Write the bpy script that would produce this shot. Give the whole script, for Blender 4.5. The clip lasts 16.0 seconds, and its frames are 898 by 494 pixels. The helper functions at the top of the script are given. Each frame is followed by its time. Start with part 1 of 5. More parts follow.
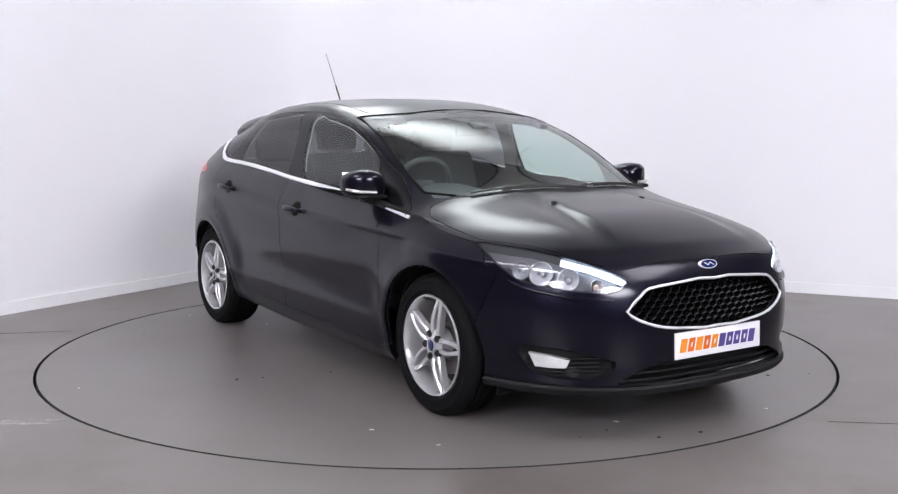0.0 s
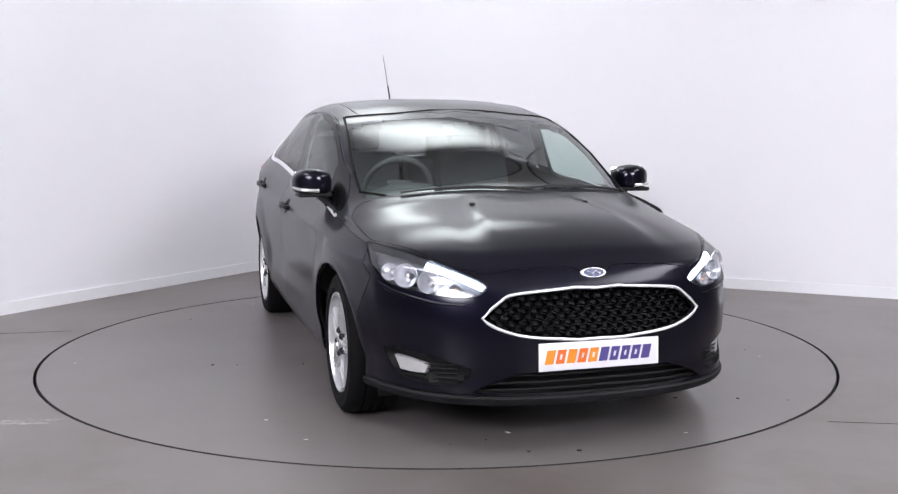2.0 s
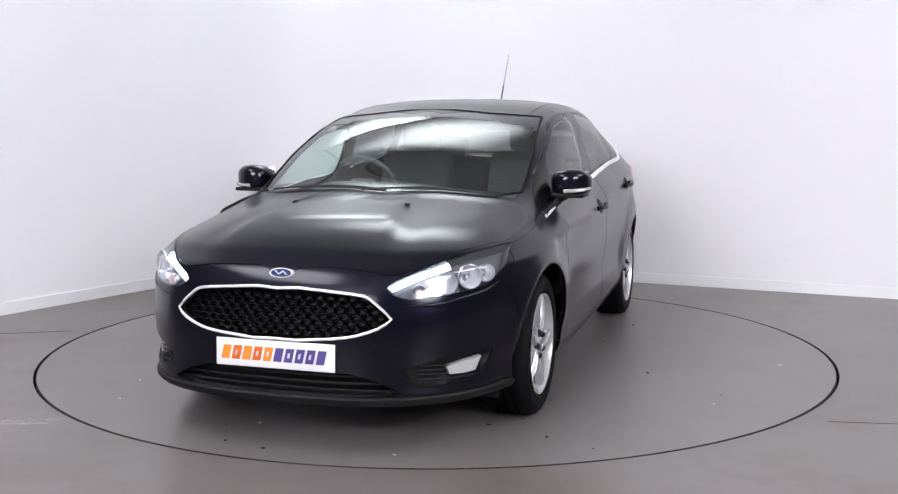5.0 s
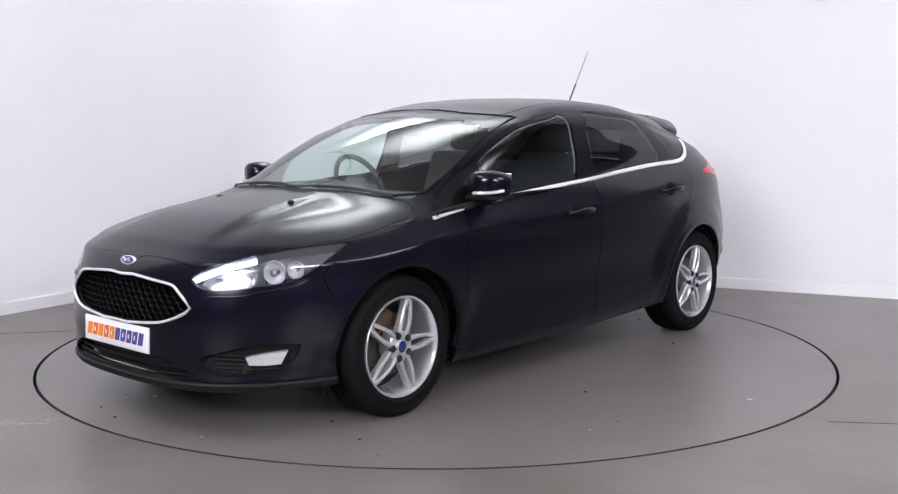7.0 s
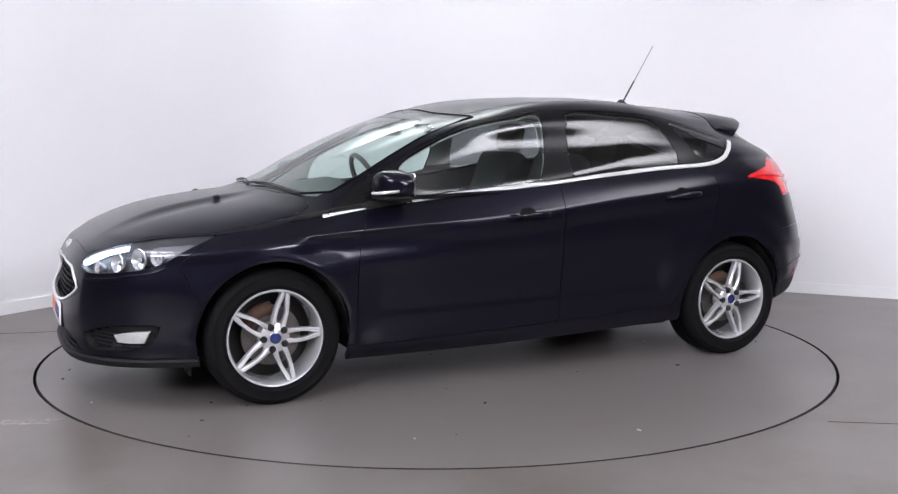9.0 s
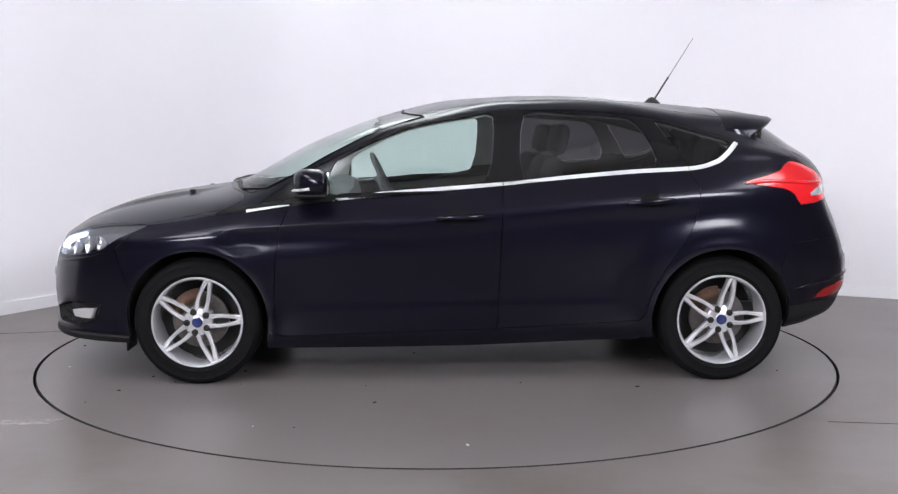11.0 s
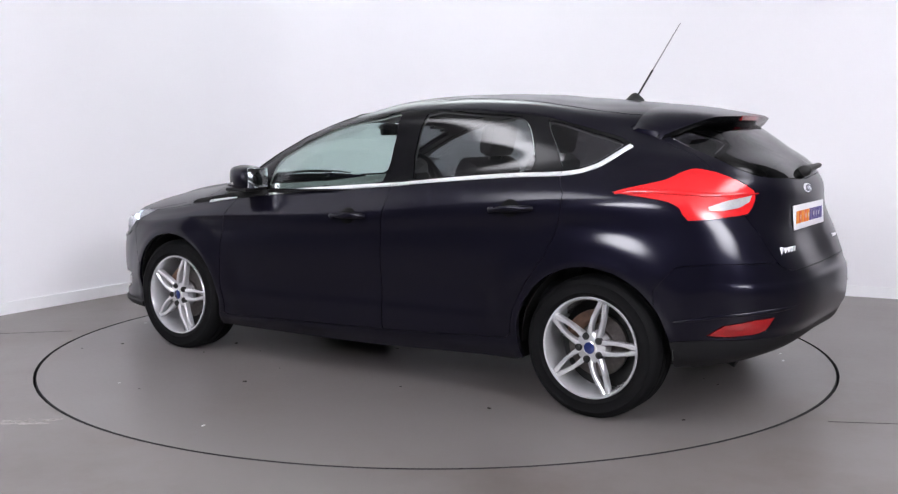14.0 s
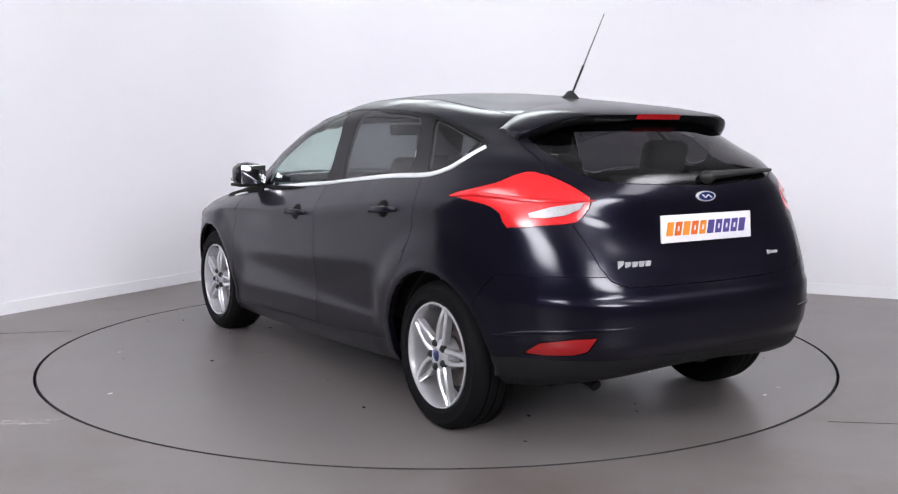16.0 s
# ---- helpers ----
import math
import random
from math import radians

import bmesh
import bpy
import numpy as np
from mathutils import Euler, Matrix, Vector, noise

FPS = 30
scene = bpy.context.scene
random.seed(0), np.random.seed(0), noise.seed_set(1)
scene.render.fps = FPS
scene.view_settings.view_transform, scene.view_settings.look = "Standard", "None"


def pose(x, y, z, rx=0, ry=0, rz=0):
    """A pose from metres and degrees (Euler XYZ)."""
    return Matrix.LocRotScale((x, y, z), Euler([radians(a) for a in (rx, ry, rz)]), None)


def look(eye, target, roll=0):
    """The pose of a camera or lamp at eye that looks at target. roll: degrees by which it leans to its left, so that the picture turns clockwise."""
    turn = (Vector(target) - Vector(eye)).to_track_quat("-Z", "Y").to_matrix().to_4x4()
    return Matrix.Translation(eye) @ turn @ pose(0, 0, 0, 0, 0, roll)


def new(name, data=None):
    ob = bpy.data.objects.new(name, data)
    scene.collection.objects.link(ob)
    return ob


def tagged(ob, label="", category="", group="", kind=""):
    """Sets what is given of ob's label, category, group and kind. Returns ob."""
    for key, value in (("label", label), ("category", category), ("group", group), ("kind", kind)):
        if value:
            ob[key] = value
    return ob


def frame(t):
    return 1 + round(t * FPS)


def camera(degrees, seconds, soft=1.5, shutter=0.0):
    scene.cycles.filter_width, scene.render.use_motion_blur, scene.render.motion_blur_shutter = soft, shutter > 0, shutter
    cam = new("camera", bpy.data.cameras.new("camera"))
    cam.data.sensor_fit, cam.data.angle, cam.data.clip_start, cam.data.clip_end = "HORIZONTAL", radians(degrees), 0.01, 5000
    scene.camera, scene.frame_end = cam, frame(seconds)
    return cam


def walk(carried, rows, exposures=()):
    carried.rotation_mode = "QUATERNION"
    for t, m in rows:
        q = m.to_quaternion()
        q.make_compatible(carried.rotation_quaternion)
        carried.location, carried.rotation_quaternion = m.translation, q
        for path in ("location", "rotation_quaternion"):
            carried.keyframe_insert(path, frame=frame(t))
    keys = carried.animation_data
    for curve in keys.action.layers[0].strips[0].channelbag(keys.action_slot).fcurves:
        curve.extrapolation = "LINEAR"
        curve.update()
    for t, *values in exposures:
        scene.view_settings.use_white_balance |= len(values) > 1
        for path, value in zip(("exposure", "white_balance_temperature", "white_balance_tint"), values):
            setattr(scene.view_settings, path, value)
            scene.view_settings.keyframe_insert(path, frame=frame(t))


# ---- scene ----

# ---------- camera: fixed on a tripod ----------
cam = camera(47.4, 16.0, soft=1.3)
EYE = look((0.0, -5.9895, 1.286), (5.9895 * math.tan(radians(0.632)), 0.0, 1.286 - 5.99 * math.tan(radians(6.641))), 0.0)
walk(cam, [(0, EYE), (16, EYE)], exposures=[(0, -0.12), (16, -0.12)])

# ---------- light ----------
world = bpy.data.worlds.new("studio_world")
world.use_nodes = True
world.node_tree.nodes["Background"].inputs["Color"].default_value = (0.75, 0.8, 1.0, 1)
world.node_tree.nodes["Background"].inputs["Strength"].default_value = 0.02
scene.world = world

ROOM_H = 4.6
WALL_H = 2.85


# added fill panels on the unseen ceiling: (x, y, length along x, length along y)
FILL_PANELS = [(-3.1, -3.0, 2.4, 4.6), (4.7, -3.0, 3.0, 5.6)]
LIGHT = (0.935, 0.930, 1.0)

# ---------- materials ----------


def material(name, base, rough=0.5, metal=0.0, var=0.0, scale=8.0, bump=0.0, bscale=60.0, coat=0.0, coat_rough=0.03, spec=0.5,
             rough_var=0.0, emit=None, emit_strength=0.0, transmission=0.0, ior=1.45, alpha=1.0):
    """A principled surface with colour variation at two scales and a fine bump."""
    m = bpy.data.materials.new(name)
    m.use_nodes = True
    nt = m.node_tree
    b = nt.nodes["Principled BSDF"]
    b.inputs["Base Color"].default_value = (*base, 1)
    b.inputs["Roughness"].default_value = rough
    b.inputs["Metallic"].default_value = metal
    b.inputs["Coat Weight"].default_value = coat
    b.inputs["Coat Roughness"].default_value = coat_rough
    b.inputs["Specular IOR Level"].default_value = spec
    b.inputs["Transmission Weight"].default_value = transmission
    b.inputs["IOR"].default_value = ior
    b.inputs["Alpha"].default_value = alpha
    if emit:
        b.inputs["Emission Color"].default_value = (*emit, 1)
        b.inputs["Emission Strength"].default_value = emit_strength
    if var or bump or rough_var:
        tc = nt.nodes.new("ShaderNodeTexCoord")
        n1 = nt.nodes.new("ShaderNodeTexNoise")
        n1.inputs["Scale"].default_value, n1.inputs["Detail"].default_value = scale, 6
        nt.links.new(tc.outputs["Object"], n1.inputs["Vector"])
        n2 = nt.nodes.new("ShaderNodeTexNoise")
        n2.inputs["Scale"].default_value, n2.inputs["Detail"].default_value = bscale, 4
        nt.links.new(tc.outputs["Object"], n2.inputs["Vector"])
        add = nt.nodes.new("ShaderNodeMath")
        add.operation = "MULTIPLY_ADD"
        add.inputs[1].default_value, add.inputs[2].default_value = 0.35, 0.0
        nt.links.new(n2.outputs["Fac"], add.inputs[0])
        tot = nt.nodes.new("ShaderNodeMath")
        tot.operation = "MULTIPLY_ADD"
        tot.inputs[1].default_value = 0.65
        nt.links.new(n1.outputs["Fac"], tot.inputs[0])
        nt.links.new(add.outputs[0], tot.inputs[2])
        if var:
            ramp = nt.nodes.new("ShaderNodeMapRange")
            ramp.inputs["From Min"].default_value, ramp.inputs["From Max"].default_value = 0.3, 0.7
            ramp.inputs["To Min"].default_value, ramp.inputs["To Max"].default_value = 1 - var, 1 + var
            nt.links.new(tot.outputs[0], ramp.inputs["Value"])
            mul = nt.nodes.new("ShaderNodeVectorMath")
            mul.operation = "SCALE"
            mul.inputs[0].default_value = base
            nt.links.new(ramp.outputs[0], mul.inputs["Scale"])
            nt.links.new(mul.outputs[0], b.inputs["Base Color"])
        if rough_var:
            rr = nt.nodes.new("ShaderNodeMapRange")
            rr.inputs["From Min"].default_value, rr.inputs["From Max"].default_value = 0.3, 0.7
            rr.inputs["To Min"].default_value, rr.inputs["To Max"].default_value = max(0, rough - rough_var), rough + rough_var
            nt.links.new(tot.outputs[0], rr.inputs["Value"])
            nt.links.new(rr.outputs[0], b.inputs["Roughness"])
        if bump:
            bp = nt.nodes.new("ShaderNodeBump")
            bp.inputs["Strength"].default_value, bp.inputs["Distance"].default_value = bump, 0.004
            nt.links.new(n2.outputs["Fac"], bp.inputs["Height"])
            nt.links.new(bp.outputs[0], b.inputs["Normal"])
    return m


M_WALL = material("white_wall_paint", (0.80, 0.79, 0.82), 0.75, var=0.015, scale=0.7, bump=0.05, bscale=90)
M_SKIRT = material("white_skirting", (0.82, 0.82, 0.84), 0.45, var=0.01, scale=3)
M_FLOOR = material("studio_floor_concrete", (0.156, 0.140, 0.136), 0.36, var=0.14, scale=1.1, bump=0.015, bscale=45, rough_var=0.06)


def stained(m, tint, amount, scale):
    """Large warm stains mixed into a floor's colour."""
    nt = m.node_tree
    b = nt.nodes["Principled BSDF"]
    old = b.inputs["Base Color"].links[0].from_socket
    tc = nt.nodes.new("ShaderNodeTexCoord")
    n = nt.nodes.new("ShaderNodeTexNoise")
    n.inputs["Scale"].default_value, n.inputs["Detail"].default_value, n.inputs["Roughness"].default_value = scale, 8, 0.65
    nt.links.new(tc.outputs["Object"], n.inputs["Vector"])
    r = nt.nodes.new("ShaderNodeMapRange")
    r.inputs["From Min"].default_value, r.inputs["From Max"].default_value, r.inputs["To Max"].default_value = 0.48, 0.72, amount
    nt.links.new(n.outputs["Fac"], r.inputs["Value"])
    mx = nt.nodes.new("ShaderNodeMix")
    mx.data_type, mx.blend_type = "RGBA", "MULTIPLY"
    mx.inputs[7].default_value = (*tint, 1)
    nt.links.new(r.outputs[0], mx.inputs[0])
    nt.links.new(old, mx.inputs[6])
    nt.links.new(mx.outputs[2], b.inputs["Base Color"])


stained(M_FLOOR, (0.72, 0.66, 0.60), 0.9, 0.9)
stained(M_FLOOR, (0.66, 0.60, 0.54), 0.7, 0.38)
M_DISC = material("turntable_deck", (0.156, 0.142, 0.139), 0.34, var=0.07, scale=1.3, bump=0.012, bscale=50, rough_var=0.05)
stained(M_DISC, (0.86, 0.80, 0.74), 0.7, 1.1)
# shade inside the turntable's gap, put on its walls as black
M_GAPSHADE = material("gap_shade", (0.012, 0.012, 0.013), 0.8)
M_CEIL = material("ceiling_paint", (0.66, 0.66, 0.67), 0.8, var=0.02, scale=1.0)
M_DARKWALL = material("dark_grey_back_wall", (0.055, 0.055, 0.06), 0.8, var=0.05, scale=1.0)
# glow of the added fill panels
M_FILLPANEL = material("fill_diffuser", (0.9, 0.9, 0.9), 0.5, emit=LIGHT, emit_strength=3.0)
# cloths of the softboxes added out of view
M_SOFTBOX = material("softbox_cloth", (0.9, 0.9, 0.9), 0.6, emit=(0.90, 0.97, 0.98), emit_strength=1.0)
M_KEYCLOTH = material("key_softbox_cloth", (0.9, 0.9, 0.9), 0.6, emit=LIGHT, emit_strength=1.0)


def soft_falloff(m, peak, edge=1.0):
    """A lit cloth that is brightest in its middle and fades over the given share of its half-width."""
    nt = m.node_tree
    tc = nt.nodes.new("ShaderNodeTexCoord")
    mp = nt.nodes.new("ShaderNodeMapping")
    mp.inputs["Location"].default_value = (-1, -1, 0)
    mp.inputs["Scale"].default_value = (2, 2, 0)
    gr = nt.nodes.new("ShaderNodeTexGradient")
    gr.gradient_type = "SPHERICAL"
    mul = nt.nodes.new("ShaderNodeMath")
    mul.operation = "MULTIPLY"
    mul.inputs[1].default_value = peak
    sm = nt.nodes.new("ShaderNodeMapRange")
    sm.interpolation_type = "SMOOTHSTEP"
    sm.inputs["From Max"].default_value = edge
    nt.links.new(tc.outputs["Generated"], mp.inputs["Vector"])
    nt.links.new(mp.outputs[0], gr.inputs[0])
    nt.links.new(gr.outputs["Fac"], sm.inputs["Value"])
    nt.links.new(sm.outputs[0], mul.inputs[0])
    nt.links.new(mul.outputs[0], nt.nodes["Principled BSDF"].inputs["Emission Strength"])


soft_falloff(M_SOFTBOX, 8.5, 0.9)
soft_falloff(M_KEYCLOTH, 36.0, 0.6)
soft_falloff(M_FILLPANEL, 11.0, 0.6)
M_SCUFF = material("pale_scuff_residue", (0.27, 0.25, 0.24), 0.8, var=0.3, scale=30)
M_JOINT = material("joint_filler", (0.075, 0.07, 0.07), 0.8, var=0.2, scale=20)
M_DIRT = material("dark_dirt_crumb", (0.03, 0.028, 0.026), 0.9)
M_PAPER = material("white_crumb", (0.7, 0.7, 0.7), 0.8)

# car
M_PAINT = material("midnight_blue_black_paint", (0.0036, 0.0034, 0.0064), 0.33, metal=0.0, var=0.10, scale=600, coat=0.52, coat_rough=0.11, bscale=900, spec=0.12)
M_PAINT.node_tree.nodes["Principled BSDF"].inputs["Specular Tint"].default_value = (0.36, 0.34, 0.80, 1)
M_GLOSSBLACK = material("gloss_black_trim", (0.006, 0.006, 0.007), 0.22, spec=0.25)
M_PLASTIC = material("black_grained_plastic", (0.009, 0.009, 0.010), 0.55, spec=0.22, var=0.1, scale=60, bump=0.12, bscale=500)
M_RUBBER = material("tyre_rubber", (0.0055, 0.0055, 0.006), 0.72, var=0.22, scale=14, bump=0.10, bscale=240, rough_var=0.1, spec=0.10)
M_CHROME = material("bright_chrome", (0.88, 0.88, 0.90), 0.30, metal=0.5)
M_ALLOY = material("silver_alloy_paint", (0.64, 0.64, 0.66), 0.24, metal=0.6, var=0.06, scale=25, bump=0.02, bscale=300, coat=0.4)
M_ALLOYDARK = material("worn_grey_alloy", (0.30, 0.30, 0.31), 0.42, metal=0.7, var=0.2, scale=40)
M_STEEL = material("dull_steel_disc", (0.11, 0.10, 0.095), 0.45, metal=0.9, var=0.2, scale=30)
M_RUST = material("rusty_brake_parts", (0.07, 0.036, 0.022), 0.8, var=0.4, scale=25)
M_DARK = material("dark_underbody", (0.010, 0.010, 0.010), 0.85, var=0.2, scale=9)


def glass(name, tint, ior=1.5, rough=0.0):
    """A thin pane: tinted see-through with a mirror gloss that follows the viewing angle."""
    m = bpy.data.materials.new(name)
    m.use_nodes = True
    nt = m.node_tree
    nt.nodes.remove(nt.nodes["Principled BSDF"])
    tr = nt.nodes.new("ShaderNodeBsdfTransparent")
    tr.inputs["Color"].default_value = (*tint, 1)
    gl = nt.nodes.new("ShaderNodeBsdfGlossy")
    gl.inputs["Roughness"].default_value = rough
    lw = nt.nodes.new("ShaderNodeLayerWeight")
    lw.inputs["Blend"].default_value = 0.5
    pw = nt.nodes.new("ShaderNodeMath")
    pw.operation = "POWER"
    pw.inputs[1].default_value = 5.0
    fr = nt.nodes.new("ShaderNodeMath")
    fr.operation = "MULTIPLY_ADD"
    f0 = 2 * ((ior - 1) / (ior + 1)) ** 2
    fr.inputs[1].default_value, fr.inputs[2].default_value = 1 - f0, f0
    nt.links.new(lw.outputs["Facing"], pw.inputs[0])
    nt.links.new(pw.outputs[0], fr.inputs[0])
    mx = nt.nodes.new("ShaderNodeMixShader")
    nt.links.new(fr.outputs[0], mx.inputs[0])
    nt.links.new(tr.outputs[0], mx.inputs[1])
    nt.links.new(gl.outputs[0], mx.inputs[2])
    nt.links.new(mx.outputs[0], nt.nodes["Material Output"].inputs["Surface"])
    return m


M_GLASS = glass("clear_greenish_glass", (0.76, 0.87, 0.83), 1.5, 0.02)
M_TINT = glass("privacy_glass", (0.19, 0.187, 0.20), 1.45, 0.03)
M_LENS = glass("clear_lamp_lens", (0.93, 0.94, 0.97), 1.5)
M_REDLENS = material("red_lamp_lens", (0.60, 0.012, 0.016), 0.20, var=0.08, scale=120, coat=0.6, coat_rough=0.10, emit=(0.7, 0.015, 0.02), emit_strength=0.12)
M_REDDARK = material("dark_red_reflector", (0.26, 0.005, 0.007), 0.16, coat=0.5, var=0.1, scale=200)
M_REFLECT = material("lamp_reflector_chrome", (0.85, 0.85, 0.88), 0.14, metal=0.65, bump=0.25, bscale=70)
M_BEZEL = material("lamp_bezel_grey", (0.17, 0.17, 0.18), 0.28, metal=0.6, bump=0.15, bscale=45)
M_DRL = material("daytime_running_light", (0.9, 0.95, 1.0), 0.3, emit=(0.72, 0.84, 1.0), emit_strength=4.0)
M_AMBER = material("pale_amber_bulb", (0.75, 0.55, 0.45), 0.3)
M_PLATE = material("white_number_plate", (0.80, 0.79, 0.82), 0.35, coat=0.4)
M_ORANGE = material("orange_print", (0.78, 0.26, 0.02), 0.5)
M_ORANGE2 = material("deep_orange_print", (0.70, 0.13, 0.01), 0.5)
M_PURPLE = material("purple_print", (0.075, 0.055, 0.22), 0.5)
M_BADGE = material("blue_badge_enamel", (0.012, 0.022, 0.10), 0.15, coat=1.0)
# seat and dashboard colours lifted for the haze reflected in the windscreen
M_SEAT = material("charcoal_seat_cloth", (0.045, 0.046, 0.050), 0.9, var=0.15, scale=40, bump=0.2, bscale=400)
M_DASH = material("soft_dashboard_haze_grey", (0.075, 0.077, 0.080), 0.65, var=0.1, scale=30, bump=0.1, bscale=300)
M_HEADLINER = material("light_grey_headliner", (0.42, 0.43, 0.42), 0.9, var=0.03, scale=20)
M_MIRROR = material("mirror_glass", (0.85, 0.87, 0.9), 0.01, metal=1.0)
M_WIPER = material("matt_black_wiper", (0.012, 0.012, 0.012), 0.5)

# ---------- mesh helpers ----------


def finish(name, bm, mat, parent=None, label="", smooth=True, sharp=35):
    """One mesh object from a bmesh, smooth but for edges sharper than the given angle."""
    bm.normal_update()
    for f in bm.faces:
        f.smooth = smooth
    for e in bm.edges:
        if len(e.link_faces) == 2 and e.calc_face_angle(0) > radians(sharp):
            e.smooth = False
    me = bpy.data.meshes.new(name)
    bm.to_mesh(me)
    bm.free()
    for mm in (mat if isinstance(mat, (list, tuple)) else [mat]):
        me.materials.append(mm)
    ob = new(name, me)
    if parent is not None:
        ob.parent = parent
    if label:
        tagged(ob, label)
    return ob


def part(name, bm, mat, parent, label="", sharp=35, smooth=True):
    return finish(name, bm, mat, parent, label, smooth, sharp)


def add_box(bm, c, size, m=None, bevel=0.0):
    r = bmesh.ops.create_cube(bm, size=1, matrix=Matrix.Translation(c) @ (m or Matrix()) @ Matrix.Diagonal((*size, 1)))
    if bevel:
        es = list({e for v in r["verts"] for e in v.link_edges})
        bmesh.ops.bevel(bm, geom=es, offset=bevel, segments=2, profile=0.5, affect="EDGES", clamp_overlap=True)


def box(c, size, m=None, bevel=0.0):
    bm = bmesh.new()
    add_box(bm, c, size, m, bevel)
    return bm


def add_lathe(bm, prof, n=64, axis="y", c=(0, 0, 0), closed=False):
    """Turn a profile of (radius, along-axis) about an axis through c."""
    rings = []
    for r, a in prof:
        ring = []
        for i in range(n):
            t = 2 * math.pi * i / n
            p = {"y": (r * math.cos(t), a, r * math.sin(t)), "z": (r * math.cos(t), r * math.sin(t), a), "x": (a, r * math.cos(t), r * math.sin(t))}[axis]
            ring.append(bm.verts.new(Vector(c) + Vector(p)))
        rings.append(ring)
    for k in range(len(rings) - (0 if closed else 1)):
        A, B = rings[k], rings[(k + 1) % len(rings)]
        for i in range(n):
            bm.faces.new((A[i], A[(i + 1) % n], B[(i + 1) % n], B[i]))
    bmesh.ops.recalc_face_normals(bm, faces=bm.faces)


def lathe(prof, n=64, axis="y", c=(0, 0, 0), closed=False):
    bm = bmesh.new()
    add_lathe(bm, prof, n, axis, c, closed)
    return bm


def crom(pts, n):
    """A smooth open curve through points: n samples for each span."""
    P = [Vector(p) for p in pts]
    out = []
    for i in range(len(P) - 1):
        a, b, c, d = P[max(i - 1, 0)], P[i], P[i + 1], P[min(i + 2, len(P) - 1)]
        for k in range(n):
            t = k / n
            out.append(0.5 * ((2 * b) + (c - a) * t + (2 * a - 5 * b + 4 * c - d) * t * t + (3 * b - a - 3 * c + d) * t ** 3))
    return out + [P[-1]]


def add_tube(bm, pts, radius, n=8, flat=1.0, cap=True):
    """A tube along points; radius may be a function of the fraction along it."""
    P = [Vector(p) for p in pts]
    rings = []
    for i, p in enumerate(P):
        d = (P[min(i + 1, len(P) - 1)] - P[max(i - 1, 0)]).normalized()
        up = Vector((0, 0, 1)) if abs(d.z) < 0.9 else Vector((1, 0, 0))
        s = d.cross(up).normalized()
        u = s.cross(d)
        r = radius(i / (len(P) - 1)) if callable(radius) else radius
        rings.append([bm.verts.new(p + s * (r * math.cos(2 * math.pi * k / n)) + u * (r * flat * math.sin(2 * math.pi * k / n))) for k in range(n)])
    for A, B in zip(rings, rings[1:]):
        for k in range(n):
            bm.faces.new((A[k], A[(k + 1) % n], B[(k + 1) % n], B[k]))
    if cap:
        bm.faces.new(rings[0][::-1])
        bm.faces.new(rings[-1])
    bmesh.ops.recalc_face_normals(bm, faces=bm.faces)


def tube(pts, radius, n=8, flat=1.0):
    bm = bmesh.new()
    add_tube(bm, pts, radius, n, flat)
    return bm


def thing(name, label, category, kind="", group=""):
    return tagged(new(name), label, category, group, kind)


# ---------- the studio ----------


def wall_path():
    """Plan of the white wall: two straight runs joined by a rounded corner."""
    corner = Vector((-1.25, 3.88))
    dl, dr = Vector((-0.525, -0.851)).normalized(), Vector((0.902, -0.432)).normalized()
    r = 1.0
    half = dl.angle(dr) / 2
    tl = r / math.tan(half)
    a, b = corner + dl * tl, corner + dr * tl
    pts = [corner + dl * 5.4, corner + dl * 3, a]
    ctr = corner + (dl + dr).normalized() * (r / math.sin(half))
    a0, a1 = math.atan2(*(a - ctr).yx), math.atan2(*(b - ctr).yx)
    if a1 > a0:
        a1 -= 2 * math.pi
    for k in range(1, 25):
        t = a0 + (a1 - a0) * k / 24
        pts.append(ctr + Vector((math.cos(t), math.sin(t))) * r)
    return pts + [corner + dr * 4, corner + dr * 6.3]


def swept_wall(name, path, z0, z1, thick, mat, label, category):
    """A wall or skirting that follows a plan path; thick is measured to the outside (left of the path)."""
    bm = bmesh.new()
    prev = None
    for i, p in enumerate(path):
        d = (path[min(i + 1, len(path) - 1)] - path[max(i - 1, 0)]).normalized()
        n = Vector((-d.y, d.x))
        q = p + n * thick
        cur = [bm.verts.new((*p, z0)), bm.verts.new((*p, z1)), bm.verts.new((*q, z1)), bm.verts.new((*q, z0))]
        if prev:
            for k in range(4):
                bm.faces.new((prev[k], prev[(k + 1) % 4], cur[(k + 1) % 4], cur[k]))
        prev = cur
    bmesh.ops.recalc_face_normals(bm, faces=bm.faces)
    return tagged(finish(name, bm, mat, sharp=30), label, category, kind="structure")


